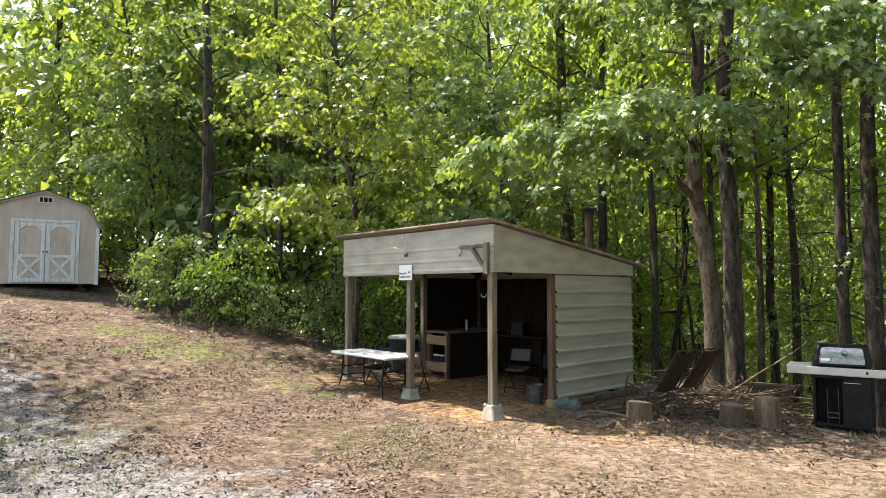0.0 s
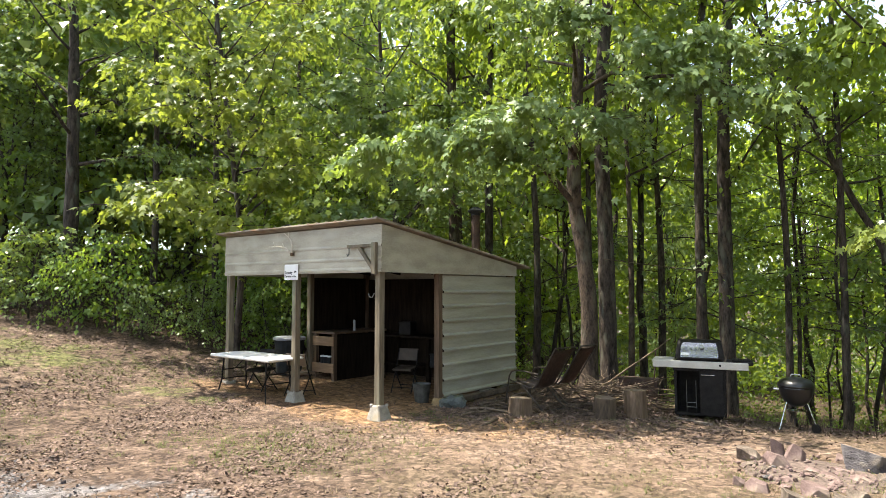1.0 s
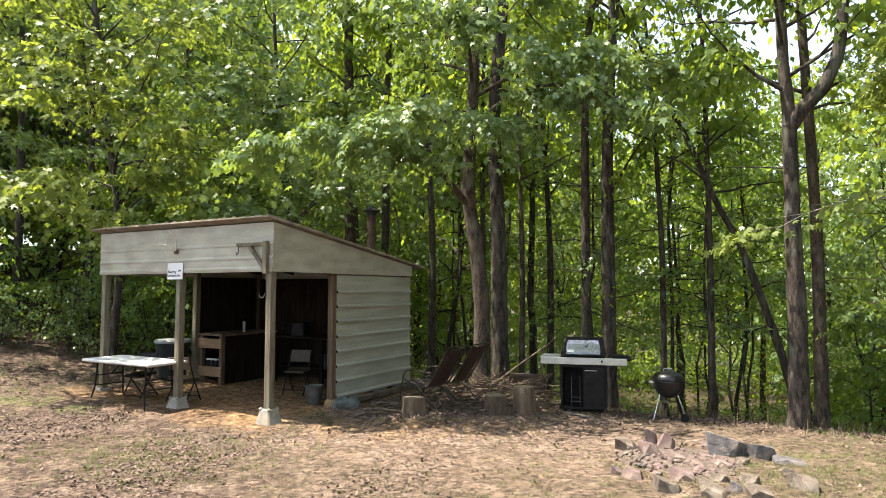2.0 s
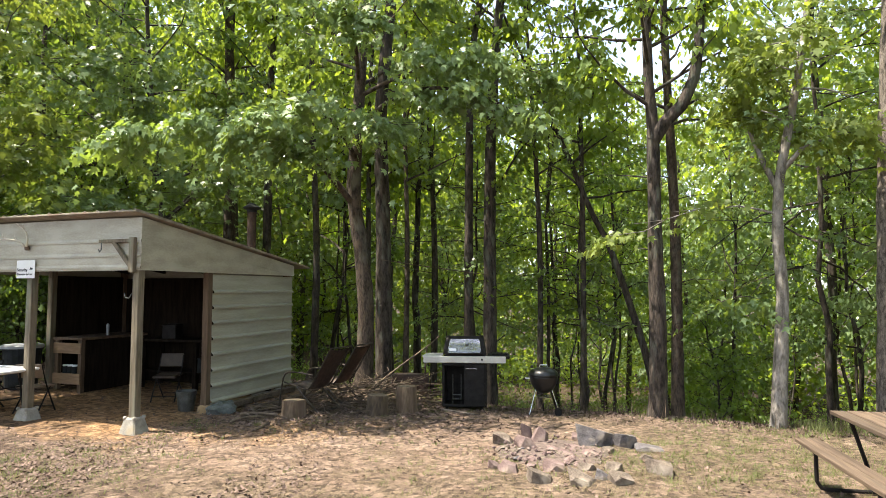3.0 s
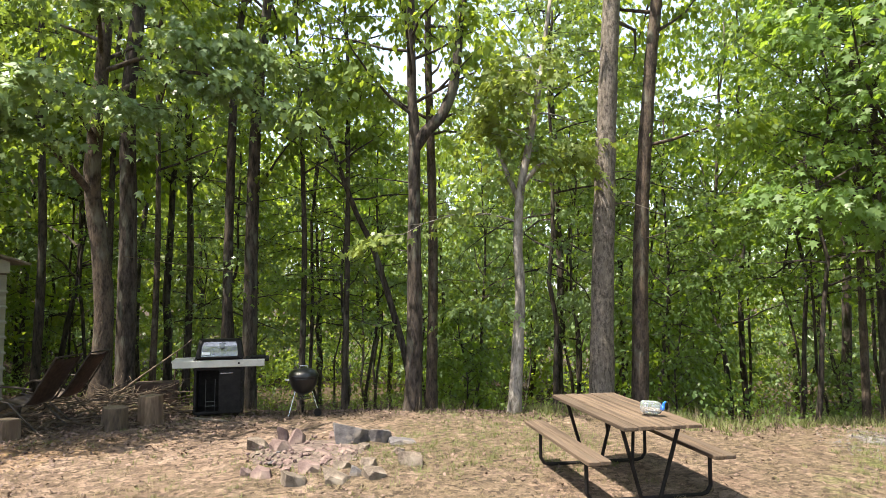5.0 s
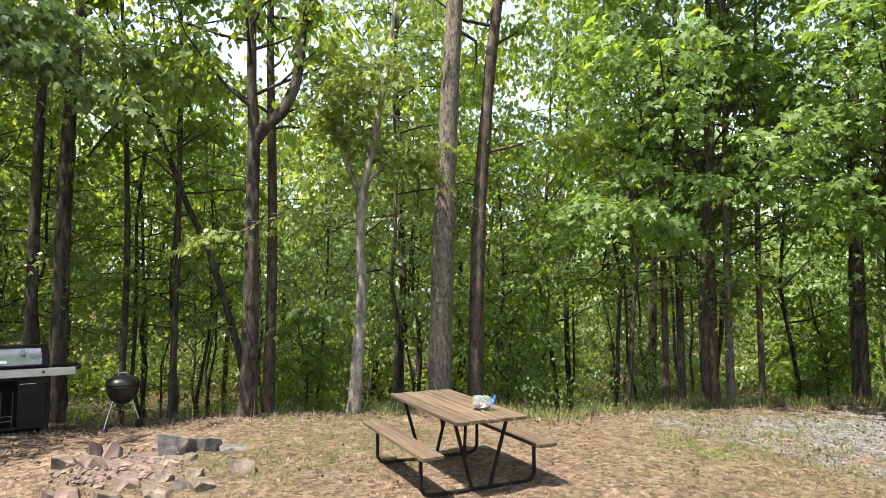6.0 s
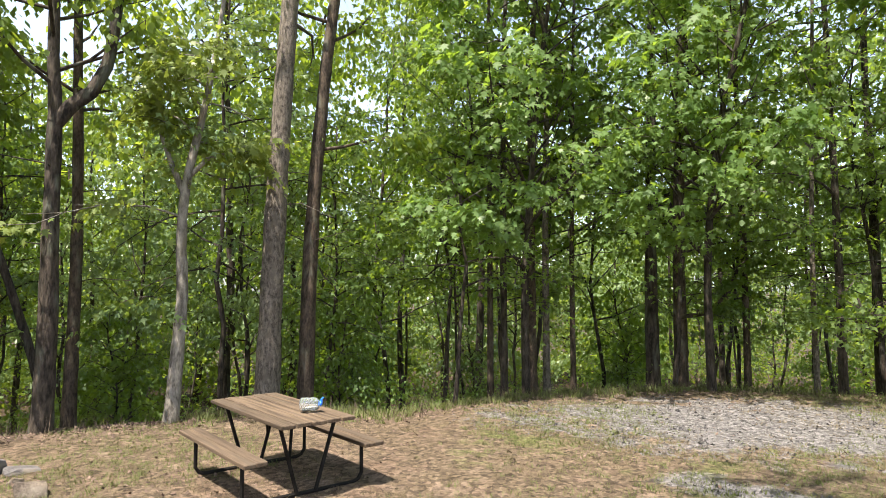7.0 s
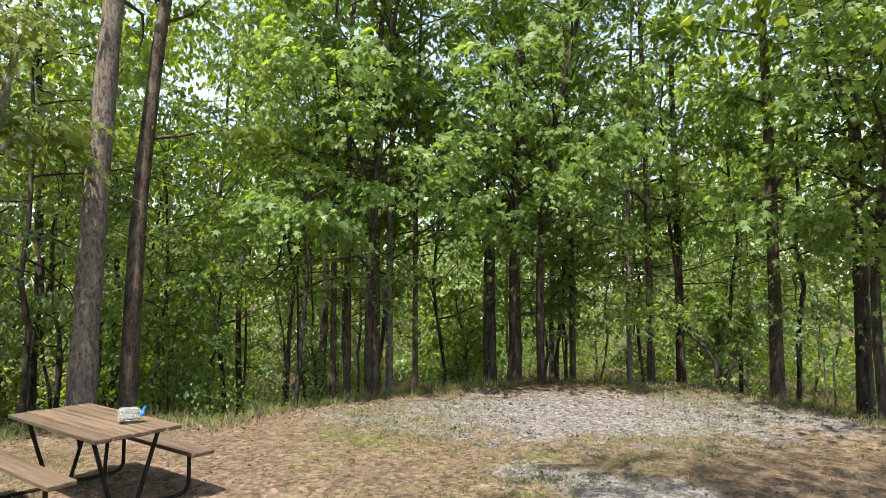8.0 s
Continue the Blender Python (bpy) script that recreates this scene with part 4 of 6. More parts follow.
def build_undergrowth():
    rng = np.random.default_rng(91)
    n = 8200
    az = rng.uniform(-34, 138, n)
    e = np.interp(az, EDGE_AZ, EDGE_D)
    d = e + np.interp(az, (10, 26, 62, 70, 140), (0.8, 3.8, 3.8, 2.2, 2.2)) + 22 * rng.random(n) ** 1.05
    x, y = d * np.sin(np.radians(az)), d * np.cos(np.radians(az))
    ok = (np.hypot(x + 11, y - 17.6) > 2.6) & (np.hypot(x - 1.2, y - 13.3) > 3.0)
    x, y, d = x[ok], y[ok], d[ok]
    c = np.column_stack([x, y, gz(x, y) + rng.uniform(0.12, 0.95, len(x)) * rng.random(len(x))])
    per = 13
    P = np.repeat(c, per, 0) + rng.normal(0, 1, (len(c) * per, 3)) * np.array([0.24, 0.24, 0.07])
    head = np.column_stack([rng.normal(0, 1, (len(P), 2)), np.zeros(len(P))])
    ob = new("undergrowth", leaf_mesh("undergrowth", P, head, 0.088, rng, FLECK, M_LEAF_D))
    tagged(ob, "low leafy green undergrowth over the forest floor", "undergrowth", kind="stuff")


build_undergrowth()


def build_far_undergrowth():
    """Brush in the sun beyond the first trees, where the crowns above stand apart."""
    rng = np.random.default_rng(92)
    n = 6000
    az = rng.uniform(-36, 140, n)
    d = np.interp(az, EDGE_AZ, EDGE_D) + np.where(az < 16, 6, 15) + 22 * rng.random(n) ** 1.1
    x, y = d * np.sin(np.radians(az)), d * np.cos(np.radians(az))
    c = np.column_stack([x, y, gz(x, y) + 1.2 + rng.uniform(0.3, 5.5, n) * rng.random(n) ** 0.8])
    per = 15
    P = np.repeat(c, per, 0) + rng.normal(0, 1, (n * per, 3)) * np.array([0.5, 0.5, 0.22])
    head = np.column_stack([rng.normal(0, 1, (len(P), 2)), np.zeros(len(P))])
    ob = new("distant_undergrowth", leaf_mesh("distant_undergrowth", P, head, 0.21, rng, FLECK, M_LEAF_C))
    tagged(ob, "leafy green brush deep in the woods", "undergrowth", kind="stuff")


build_far_undergrowth()


# ---- open shelter ----
def ribbed(bm, x0, x1, z0, z1, y, ribs, depth, axis="x", out=-1):
    """A sheet with horizontal ribs between two ends, along x (at y) or along y (at x = y)."""
    prof = [(z0, 0)]
    for z in ribs:
        prof += [(z - 0.018, 0), (z - 0.014, depth), (z + 0.012, depth), (z + 0.045, 0)]
    prof.append((z1, 0))
    loops = []
    for inner in (0, 1):
        rows = []
        for z, o in prof:
            off = y + out * (o - inner * 0.004)
            a, b = ((x0, off, z), (x1, off, z)) if axis == "x" else ((off, x0, z), (off, x1, z))
            rows.append((bm.verts.new(a), bm.verts.new(b)))
        for (a, b), (c, d) in zip(rows, rows[1:]):
            bm.faces.new((a, b, d, c))
        loops.append(rows)
    for k in (0, 1):
        for i in range(len(prof) - 1):
            bm.faces.new((loops[0][i][k], loops[0][i + 1][k], loops[1][i + 1][k], loops[1][i][k]))
    for i in (0, -1):
        bm.faces.new((loops[0][i][0], loops[0][i][1], loops[1][i][1], loops[1][i][0]))


SHED = pose(SHED_X, SHED_Y, 0, 0, 0, SHED_TURN)
shed = thing("open_shelter", SHED, "open-front wood post shelter clad in cream ribbed metal sheet", "shelter")
FW, SD = 4.18, 3.8
Z_F, Z_T, Z_B = 2.28, 3.04, 2.49


def roof_z(y):
    return Z_T + (Z_B - Z_T) * y / SD


def build_shed():
    bm = bmesh.new()
    ribbed(bm, -FW - 0.1, 0.104, Z_F, Z_T, -0.07, (Z_F + 0.04, Z_F + 0.21, Z_F + 0.42), 0.016)
    part("front_fascia", bm, M_METAL, shed, "cream ribbed metal fascia, shiny and scuffed")
    for x in (0.1, -FW - 0.1):
        bm = bmesh.new()
        s = 1 if x > 0 else -1
        quad = [(x, -0.07, Z_F), (x, SD + 0.05, Z_F), (x, SD + 0.05, roof_z(SD) - 0.01), (x, -0.07, roof_z(-0.07) - 0.01)]
        v1 = [bm.verts.new(q) for q in quad]
        v2 = [bm.verts.new((q[0] + s * 0.006, q[1], q[2])) for q in quad]
        bm.faces.new(v1)
        bm.faces.new(v2[::-1])
        for i in range(4):
            bm.faces.new((v1[i], v1[(i + 1) % 4], v2[(i + 1) % 4], v2[i]))
        lo = [(x + s * 0.006, 0.4, Z_F + 0.42), (x + s * 0.006, SD, Z_F + 0.02)]
        panel = part("gable_panel", bm, M_METAL, shed, "plain cream metal gable sheet")
        bm = bmesh.new()
        tube(bm, lo, 0.006, 4)
        part("seam", bm, M_METAL, panel)
    ribs = [0.16 + 0.257 * k for k in range(8)]
    bm = bmesh.new()
    ribbed(bm, 1.5, SD + 0.05, 0.13, Z_F - 0.025, 0.06, ribs, 0.038, "y", 1)
    part("side_cladding", bm, M_METAL_SIDE, shed, "grey-green ribbed metal wall sheet")
    bm = bmesh.new()
    ribbed(bm, 2.04, SD + 0.05, 0.13, Z_F - 0.004, -FW - 0.062, ribs, 0.02, "y", -1)
    part("side_cladding", bm, M_METAL_SIDE, shed)
    bm = bmesh.new()
    ribbed(bm, -FW - 0.06, 0.06, 0.13, Z_B - 0.02, SD + 0.06, ribs, 0.02, "x", 1)
    part("back_cladding", bm, M_METAL_SIDE, shed)
    # inner panels hold the shade under the roof in their colour
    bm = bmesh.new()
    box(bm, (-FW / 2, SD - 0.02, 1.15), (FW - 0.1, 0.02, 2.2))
    part("inner_back_panel", bm, M_SHADED_WOOD, shed, "dark wood panelling inside, blackened for the shelter's shade")
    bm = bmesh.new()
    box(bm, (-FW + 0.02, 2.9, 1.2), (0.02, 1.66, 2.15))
    part("inner_side_panel", bm, M_SHADED_WOOD, shed)
    # roof sheet with a rusty edge, on rafters
    bm = bmesh.new()
    y0, y1 = -0.27, SD + 0.5
    ang = math.degrees(math.atan2(Z_B - Z_T, SD))
    ym = (y0 + y1) / 2
    box(bm, (-FW / 2 + 0.02, ym, roof_z(ym) + 0.03), (FW + 0.34, (y1 - y0) / math.cos(radians(ang)), 0.028), rot("X", ang), 0.005)
    roof = part("roof", bm, M_ROOF, shed, "low-pitched metal roof with a rust-brown edge")
    for k in range(20):
        bm = bmesh.new()
        xx = -FW - 0.13 + k * (FW + 0.3) / 19
        box(bm, (xx, ym, roof_z(ym) + 0.05), (0.04, (y1 - y0) / math.cos(radians(ang)), 0.014), rot("X", ang), 0.004)
        part("rib", bm, M_ROOF, roof)
    # rafters are coloured near black for the same under-roof shade
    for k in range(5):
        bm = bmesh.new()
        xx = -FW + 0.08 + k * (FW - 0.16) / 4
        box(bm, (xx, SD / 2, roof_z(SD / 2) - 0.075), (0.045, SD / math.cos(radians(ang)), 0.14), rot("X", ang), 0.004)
        part("rafter", bm, M_SHADED_WOOD, shed)
    for x, y, z1, mtl in ((0, 0, Z_T - 0.1, M_POST), (-FW / 2, 0, Z_T - 0.1, M_POST), (-FW, 0, Z_T - 0.1, M_POST), (0, 1.46, roof_z(1.46) - 0.1, M_POST_BR), (-FW, 2.02, roof_z(2) - 0.1, M_POST),
                          (0, SD - 0.05, Z_B - 0.1, M_POST_BR), (-FW, SD - 0.05, Z_B - 0.1, M_POST_BR)):
        bm = bmesh.new()
        box(bm, (x, y, (z1 + 0.1) / 2), (0.115, 0.115, z1 - 0.1), None, 0.008)
        part("post", bm, mtl, shed, "brown-stained wood post" if mtl is M_POST_BR else "weathered grey wood post")
    for x, y in ((0, 0), (-FW / 2, 0), (-FW, 0)):
        bm = bmesh.new()
        box(bm, (x, y, 0.085), (0.31, 0.31, 0.24), None, 0.02, 0.62)
        for sx in (-1, 1):
            for sy in (-1, 1):
                box(bm, (x + sx * 0.085, y + sy * 0.085, 0.2), (0.05, 0.05, 0.05), None, 0.014)
        part("footing_block", bm, M_CONC, shed, "tapered concrete pier block")
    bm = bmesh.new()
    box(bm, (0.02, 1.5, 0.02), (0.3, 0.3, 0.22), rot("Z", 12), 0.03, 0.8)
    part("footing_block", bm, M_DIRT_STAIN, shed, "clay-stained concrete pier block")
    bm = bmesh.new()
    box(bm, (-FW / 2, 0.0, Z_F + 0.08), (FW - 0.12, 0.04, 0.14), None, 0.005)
    part("header_beam", bm, M_SHADED_WOOD, shed)
    # hanging bracket on the front corner post
    bm = bmesh.new()
    box(bm, (-0.01, -0.115, Z_F + 0.22), (0.085, 0.07, 0.5))
    box(bm, (-0.3, -0.115, Z_F + 0.425), (0.66, 0.05, 0.05))
    box(bm, (-0.19, -0.115, Z_F + 0.22), (0.055, 0.05, 0.56), rot("Y", -42))
    br = part("bracket", bm, M_POST, shed, "timber gallows bracket")
    bm = bmesh.new()
    tube(bm, curve_pts([(-0.6, -0.115, Z_F + 0.4), (-0.6, -0.115, Z_F + 0.3), (-0.63, -0.115, Z_F + 0.27), (-0.65, -0.115, Z_F + 0.31)], 0.03), 0.008, 6)
    part("hook", bm, M_GALV, br)
    bm = bmesh.new()
    tube(bm, curve_pts([(-0.06, -0.06, 1.95), (-0.10, -0.07, 1.88), (-0.15, -0.08, 1.89), (-0.17, -0.08, 1.95)], 0.03), 0.007, 6)
    part("hook", bm, M_GALV, shed, "pale metal coat hook")
    # flue pipe on the roof
    bm = bmesh.new()
    tube(bm, [(0, 0, 0), (0, 0, 0.95)], 0.085, 14)
    fl = part("flue_pipe", bm, M_RUST, shed, "rusty stove flue pipe")
    fl.location = (-0.45, 3.2, roof_z(3.2))
    bm = bmesh.new()
    lathe(bm, [(0.10, 0.93), (0.10, 0.98), (0.17, 1.01), (0.17, 1.03), (0.05, 1.11), (0.0, 1.12)], 14)
    part("cap", bm, M_DARKBIN, fl, "grey metal flue cap")


build_shed()


def build_sign():
    sg = thing("warning_sign", SHED @ pose(-FW / 2 - 0.03, -0.10, Z_F - 0.06), "small white notice with black lettering on the shelter fascia", "sign")
    bm = bmesh.new()
    box(bm, (0, 0, 0.095), (0.385, 0.008, 0.275), None, 0.003)
    part("plate", bm, M_SIGN, sg)
    for txt, z in (("Security", 0.065), ("Cameras in Use", 0.005)):
        cu = bpy.data.curves.new("lettering", "FONT")
        cu.body, cu.size, cu.extrude = txt, (0.066 if txt == "Security" else 0.05), 0.001
        cu.offset = 0.0012
        cu.align_x = "LEFT"
        tmp = bpy.data.objects.new("tmp", cu)
        me = bpy.data.meshes.new_from_object(tmp)
        bpy.data.objects.remove(tmp)
        me.materials.clear()
        me.materials.append(M_INK)
        ob = new("lettering", me)
        ob.parent = sg
        ob.matrix_basis = pose(-0.175, -0.0065, z, 90, 0, 0)
    bm = bmesh.new()
    box(bm, (0.125, -0.006, 0.105), (0.05, 0.004, 0.026), rot("Y", 20), 0.004)
    box(bm, (0.098, -0.006, 0.093), (0.02, 0.004, 0.016), rot("Y", 20), 0.003)
    part("pictogram", bm, M_INK, sg)


build_sign()


def build_antlers():
    an = thing("antlers", SHED @ pose(-FW / 2 - 0.02, -0.10, Z_F + 0.36), "pale deer antlers mounted on the shelter fascia", "antlers")
    bm = bmesh.new()
    box(bm, (0, 0.0, 0), (0.08, 0.05, 0.07), None, 0.015)
    part("mount", bm, M_POST_BR, an)
    for s in (-1, 1):
        bm = bmesh.new()
        main = curve_pts([(s * 0.02, -0.03, 0.02), (s * 0.09, -0.06, 0.10), (s * 0.2, -0.16, 0.13), (s * 0.30, -0.28, 0.12)] if s < 0 else [(0.02, -0.03, 0.02), (0.05, -0.04, 0.14), (0.04, -0.08, 0.26), (-0.06, -0.14, 0.37)], 0.04)
        k = len(main)
        tube(bm, main, [0.017 * (1 - 0.7 * i / k) for i in range(k)], 6)
        for i in (k // 3, 2 * k // 3):
            tube(bm, [main[i], main[i] + Vector((s * 0.02, -0.02, 0.09))], [0.009, 0.003], 5)
        part("antler", bm, M_BONE, an, smooth=True)


build_antlers()


# ---- gas grill ----
def build_gas_grill():
    x, y = 5.78, 9.42
    g = thing("gas_grill", pose(x, y, gzf(x, y), 0, 0, -34.4), "black gas grill with a steel lid and pale side shelves", "grill")
    bm = bmesh.new()
    box(bm, (-0.36, 0.22, 0.43), (0.04, 0.48, 0.74), None, 0.006)
    box(bm, (0.36, 0.22, 0.43), (0.04, 0.48, 0.74), None, 0.006)
    box(bm, (0, 0.45, 0.43), (0.7, 0.02, 0.74), None, 0.004)
    box(bm, (0, 0.22, 0.075), (0.74, 0.48, 0.04), None, 0.006)
    box(bm, (0, 0.22, 0.79), (0.78, 0.5, 0.09), None, 0.01)
    part("cabinet", bm, M_BLACK, g, "black steel cart, one door missing")
    bm = bmesh.new()
    box(bm, (0.17, -0.03, 0.42), (0.35, 0.025, 0.70), None, 0.008)
    d = part("door", bm, M_BLACK, g)
    bm = bmesh.new()
    box(bm, (0.12, -0.055, 0.70), (0.2, 0.02, 0.014), None, 0.004)
    part("handle", bm, M_STEEL, d, "thin steel handle")
    bm = bmesh.new()
    box(bm, (0, -0.06, 0.855), (1.40, 0.035, 0.115), None, 0.01)
    part("control_panel", bm, M_GREYPAINT, g, "pale grey front panel")
    bm = bmesh.new()
    tube(bm, [(0.3, -0.075, 0.86), (0.3, -0.095, 0.86)], 0.018, 10)
    part("knob", bm, M_BLACK, g)
    for sx, mtl, nm in ((-0.55, M_GREYPAINT, "pale grey side shelf"), (0.58, M_BLACK, "black side burner shelf")):
        bm = bmesh.new()
        box(bm, (sx, 0.2, 0.895), (0.33 if sx < 0 else 0.38, 0.5, 0.045), None, 0.012)
        part("side_shelf", bm, mtl, g, nm)
    bm = bmesh.new()
    box(bm, (0.60, 0.2, 0.93), (0.26, 0.3, 0.025), None, 0.008)
    for k in range(4):
        box(bm, (0.5 + k * 0.065, 0.2, 0.95), (0.012, 0.28, 0.012), None, 0.003)
    part("side_burner", bm, M_BLACK, g)
    bm = bmesh.new()
    box(bm, (0.0, 0.2, 0.90), (0.70, 0.5, 0.07), None, 0.015)
    part("firebox", bm, M_BLACK, g)
    # lid: rounded steel front with dark ends
    prof = [(-0.05, 0.935), (-0.04, 0.99), (0.03, 1.11), (0.08, 1.165), (0.15, 1.19), (0.30, 1.19), (0.42, 1.12), (0.45, 0.935)]
    prof = [(a, 0.935 + (b - 0.935) * 1.16) for a, b in prof]
    bm = bmesh.new()
    rows = [[bm.verts.new((xx * (1 - 0.42 * (pz - 0.935)), py, pz)) for py, pz in prof] for xx in (-0.31, 0.31)]
    for i in range(len(prof) - 1):
        bm.faces.new((rows[0][i], rows[1][i], rows[1][i + 1], rows[0][i + 1]))
    lid = part("lid", bm, M_BLACK, g, "black lid with a brushed steel front", smooth=True)
    bm = bmesh.new()
    q = [(-0.058, 0.965), (-0.05, 1.0), (0.016, 1.105), (0.062, 1.158)]
    q = [(a, 0.935 + (b - 0.935) * 1.16) for a, b in q]
    rows = [[bm.verts.new((xx * (1 - 0.42 * (pz - 0.935)) * k, py, pz)) for k, (py, pz) in zip((0.95, 1, 1, 0.94), q)] for xx in (-0.29, 0.29)]
    for i in range(len(q) - 1):
        bm.faces.new((rows[0][i], rows[1][i], rows[1][i + 1], rows[0][i + 1]))
    bmesh.ops.solidify(bm, geom=bm.faces[:], thickness=0.006)
    part("steel_front", bm, M_STEEL, lid, "brushed steel panel with hazy reflections")
    for s in (-1, 1):
        bm = bmesh.new()
        a = [bm.verts.new((s * 0.31 * (1 - 0.42 * (pz - 0.935)), py - 0.008, pz + 0.012)) for py, pz in prof]
        b = [bm.verts.new((s * 0.365 * (1 - 0.42 * (pz - 0.935)), py, pz)) for py, pz in prof]
        for i in range(len(prof) - 1):
            bm.faces.new((a[i], b[i], b[i + 1], a[i + 1]))
        bm.faces.new(a)
        bm.faces.new(b[::-1])
        part("end_cap", bm, M_BLACK, lid, "black lid end")
    bm = bmesh.new()
    box(bm, (0, -0.075, 0.955), (0.62, 0.03, 0.03), None, 0.01)
    part("lid_handle", bm, M_BLACK, lid)
    bm = bmesh.new()
    tube(bm, [(0.04, 0.0, 1.135), (0.04, -0.03, 1.145)], 0.034, 16)
    part("thermometer", bm, M_LID, lid, "round lid thermometer")
    bm = bmesh.new()
    box(bm, (-0.2, -0.055, 1.02), (0.12, 0.008, 0.045), rot("X", -22), 0.002)
    part("badge", bm, M_SIGN, lid, "small white label")
    bm = bmesh.new()
    for k in range(2):
        tube(bm, [(-0.2 + k * 0.14, 0.02, 0.1), (-0.2 + k * 0.14, 0.02, 0.6)], 0.006, 5)
    tube(bm, [(-0.2, 0.02, 0.18), (-0.06, 0.02, 0.18)], 0.006, 5)
    tube(bm, [(-0.2, 0.02, 0.25), (-0.06, 0.02, 0.25)], 0.006, 5)
    part("wire_rack", bm, M_GALV, g)
    for sx in (-0.3, 0.3):
        for sy in (0.03, 0.4):
            bm = bmesh.new()
            tube(bm, [(sx - 0.02, sy, 0.035), (sx + 0.02, sy, 0.035)], 0.035, 12)
            part("caster", bm, M_BLACK, g)


build_gas_grill()


bm = bmesh.new()
box(bm, (0, 0, 0.012), (0.62, 0.07, 0.024), None, 0.004)
solo("loose_board", bm, M_BARK_PALE, pose(5.52, 9.2, gzf(5.52, 9.2) + 0.004, 0, 2, -62), "loose grey board lying before the gas grill", "board")


def build_kettle():
    x, y = 6.84, 8.62
    g = thing("kettle_grill", pose(x, y, gzf(x, y), 0, 0, -30) @ Matrix.Diagonal((0.84, 0.84, 0.9, 1)), "black enamel kettle charcoal grill on three legs", "grill")
    bm = bmesh.new()
    lathe(bm, [(0.0, 0.39), (0.10, 0.40), (0.19, 0.46), (0.255, 0.57), (0.28, 0.68), (0.29, 0.72)], 28)
    part("bowl", bm, M_ENAMEL, g, smooth=True)
    bm = bmesh.new()
    lathe(bm, [(0.297, 0.71), (0.297, 0.735), (0.288, 0.76), (0.24, 0.815), (0.15, 0.852), (0.06, 0.868), (0.0, 0.87)], 28)
    lid = part("lid", bm, M_ENAMEL, g, smooth=True)
    bm = bmesh.new()
    tube(bm, [(-0.08, 0, 0.855), (-0.07, 0, 0.905), (0.07, 0, 0.905), (0.08, 0, 0.855)], 0.012, 6)
    part("lid_handle", bm, M_LID, lid, "pale lid handle")
    bm = bmesh.new()
    tube(bm, [(-0.285, -0.06, 0.66), (-0.35, -0.04, 0.66), (-0.35, 0.04, 0.66), (-0.285, 0.06, 0.66)], 0.011, 6)
    part("side_handle", bm, M_LID, g)
    for k, a in enumerate((205, 325, 85)):
        c, s = math.cos(radians(a)), math.sin(radians(a))
        bm = bmesh.new()
        tube(bm, [(0.17 * c, 0.17 * s, 0.50), (0.33 * c, 0.33 * s, 0.02 if k != 1 else 0.09)], 0.014, 8)
        part("leg", bm, M_STEEL, g, "aluminium leg")
    bm = bmesh.new()
    lathe(bm, [(0.0, 0.315), (0.15, 0.315), (0.155, 0.33), (0.15, 0.325), (0.0, 0.322)], 20)
    part("ash_catcher", bm, M_STEEL, g, "aluminium ash pan")
    for a in (325, 85):
        c, s = math.cos(radians(a)), math.sin(radians(a))
        bm = bmesh.new()
        tube(bm, [(0.32 * c - 0.02 * s, 0.32 * s + 0.02 * c, 0.075), (0.32 * c + 0.025 * s, 0.32 * s - 0.025 * c, 0.075)], 0.075, 16)
        part("wheel", bm, M_BLACK, g)


build_kettle()


# ---- picnic table ----
def build_picnic():
    x, y = 6.58, 3.01
    g = thing("picnic_table", pose(x, y, gzf(x, y), 0, 0, 50), "weathered plank picnic table on a black tube frame", "table")
    rng = PyRng(5)
    for k in range(5):
        bm = bmesh.new()
        box(bm, (rng.uniform(-0.008, 0.008), -0.32 + k * 0.16, 0.735 + rng.uniform(-0.003, 0.003)), (1.84, 0.147, 0.038), rot("X", rng.uniform(-0.8, 0.8)), 0.006)
        part("plank", bm, M_PICNIC, g)
    for s in (-1, 1):
        for w in (-1, 1):
            bm = bmesh.new()
            box(bm, (rng.uniform(-0.01, 0.01), s * 0.625 + w * 0.06, 0.44 + rng.uniform(-0.002, 0.002)), (1.83, 0.113, 0.04), None, 0.007)
            part("bench_plank", bm, M_PICNIC, g, "weathered plank of the bench")
    R = 0.02
    for e in (-1, 1):
        xx = e * 0.64
        bm = bmesh.new()
        pts = [(xx, -0.64, 0.42), (xx, -0.64, 0.10), (xx, -0.60, 0.04), (xx, -0.54, 0.022), (xx, 0.54, 0.022), (xx, 0.60, 0.04), (xx, 0.64, 0.10), (xx, 0.64, 0.42)]
        tube(bm, pts, R, 8)
        part("base_rail", bm, M_BLACK, g, "black bent tube rail")
        for s in (-1, 1):
            bm = bmesh.new()
            tube(bm, [(xx + e * 0.02, s * 0.10, 0.03), (xx + e * 0.04, s * 0.30, 0.715)], R, 8)
            part("leg", bm, M_BLACK, g)
        bm = bmesh.new()
        tube(bm, [(xx + e * 0.03, -e * 0.19, 0.34), (xx - e * 0.30, 0.0, 0.715)], R * 0.85, 8)
        part("brace", bm, M_BLACK, g)
        bm = bmesh.new()
        box(bm, (xx, 0, 0.702), (0.045, 0.68, 0.03), None, 0.004)
        part("cross_bar", bm, M_BLACK, g)
    return g


picnic = build_picnic()


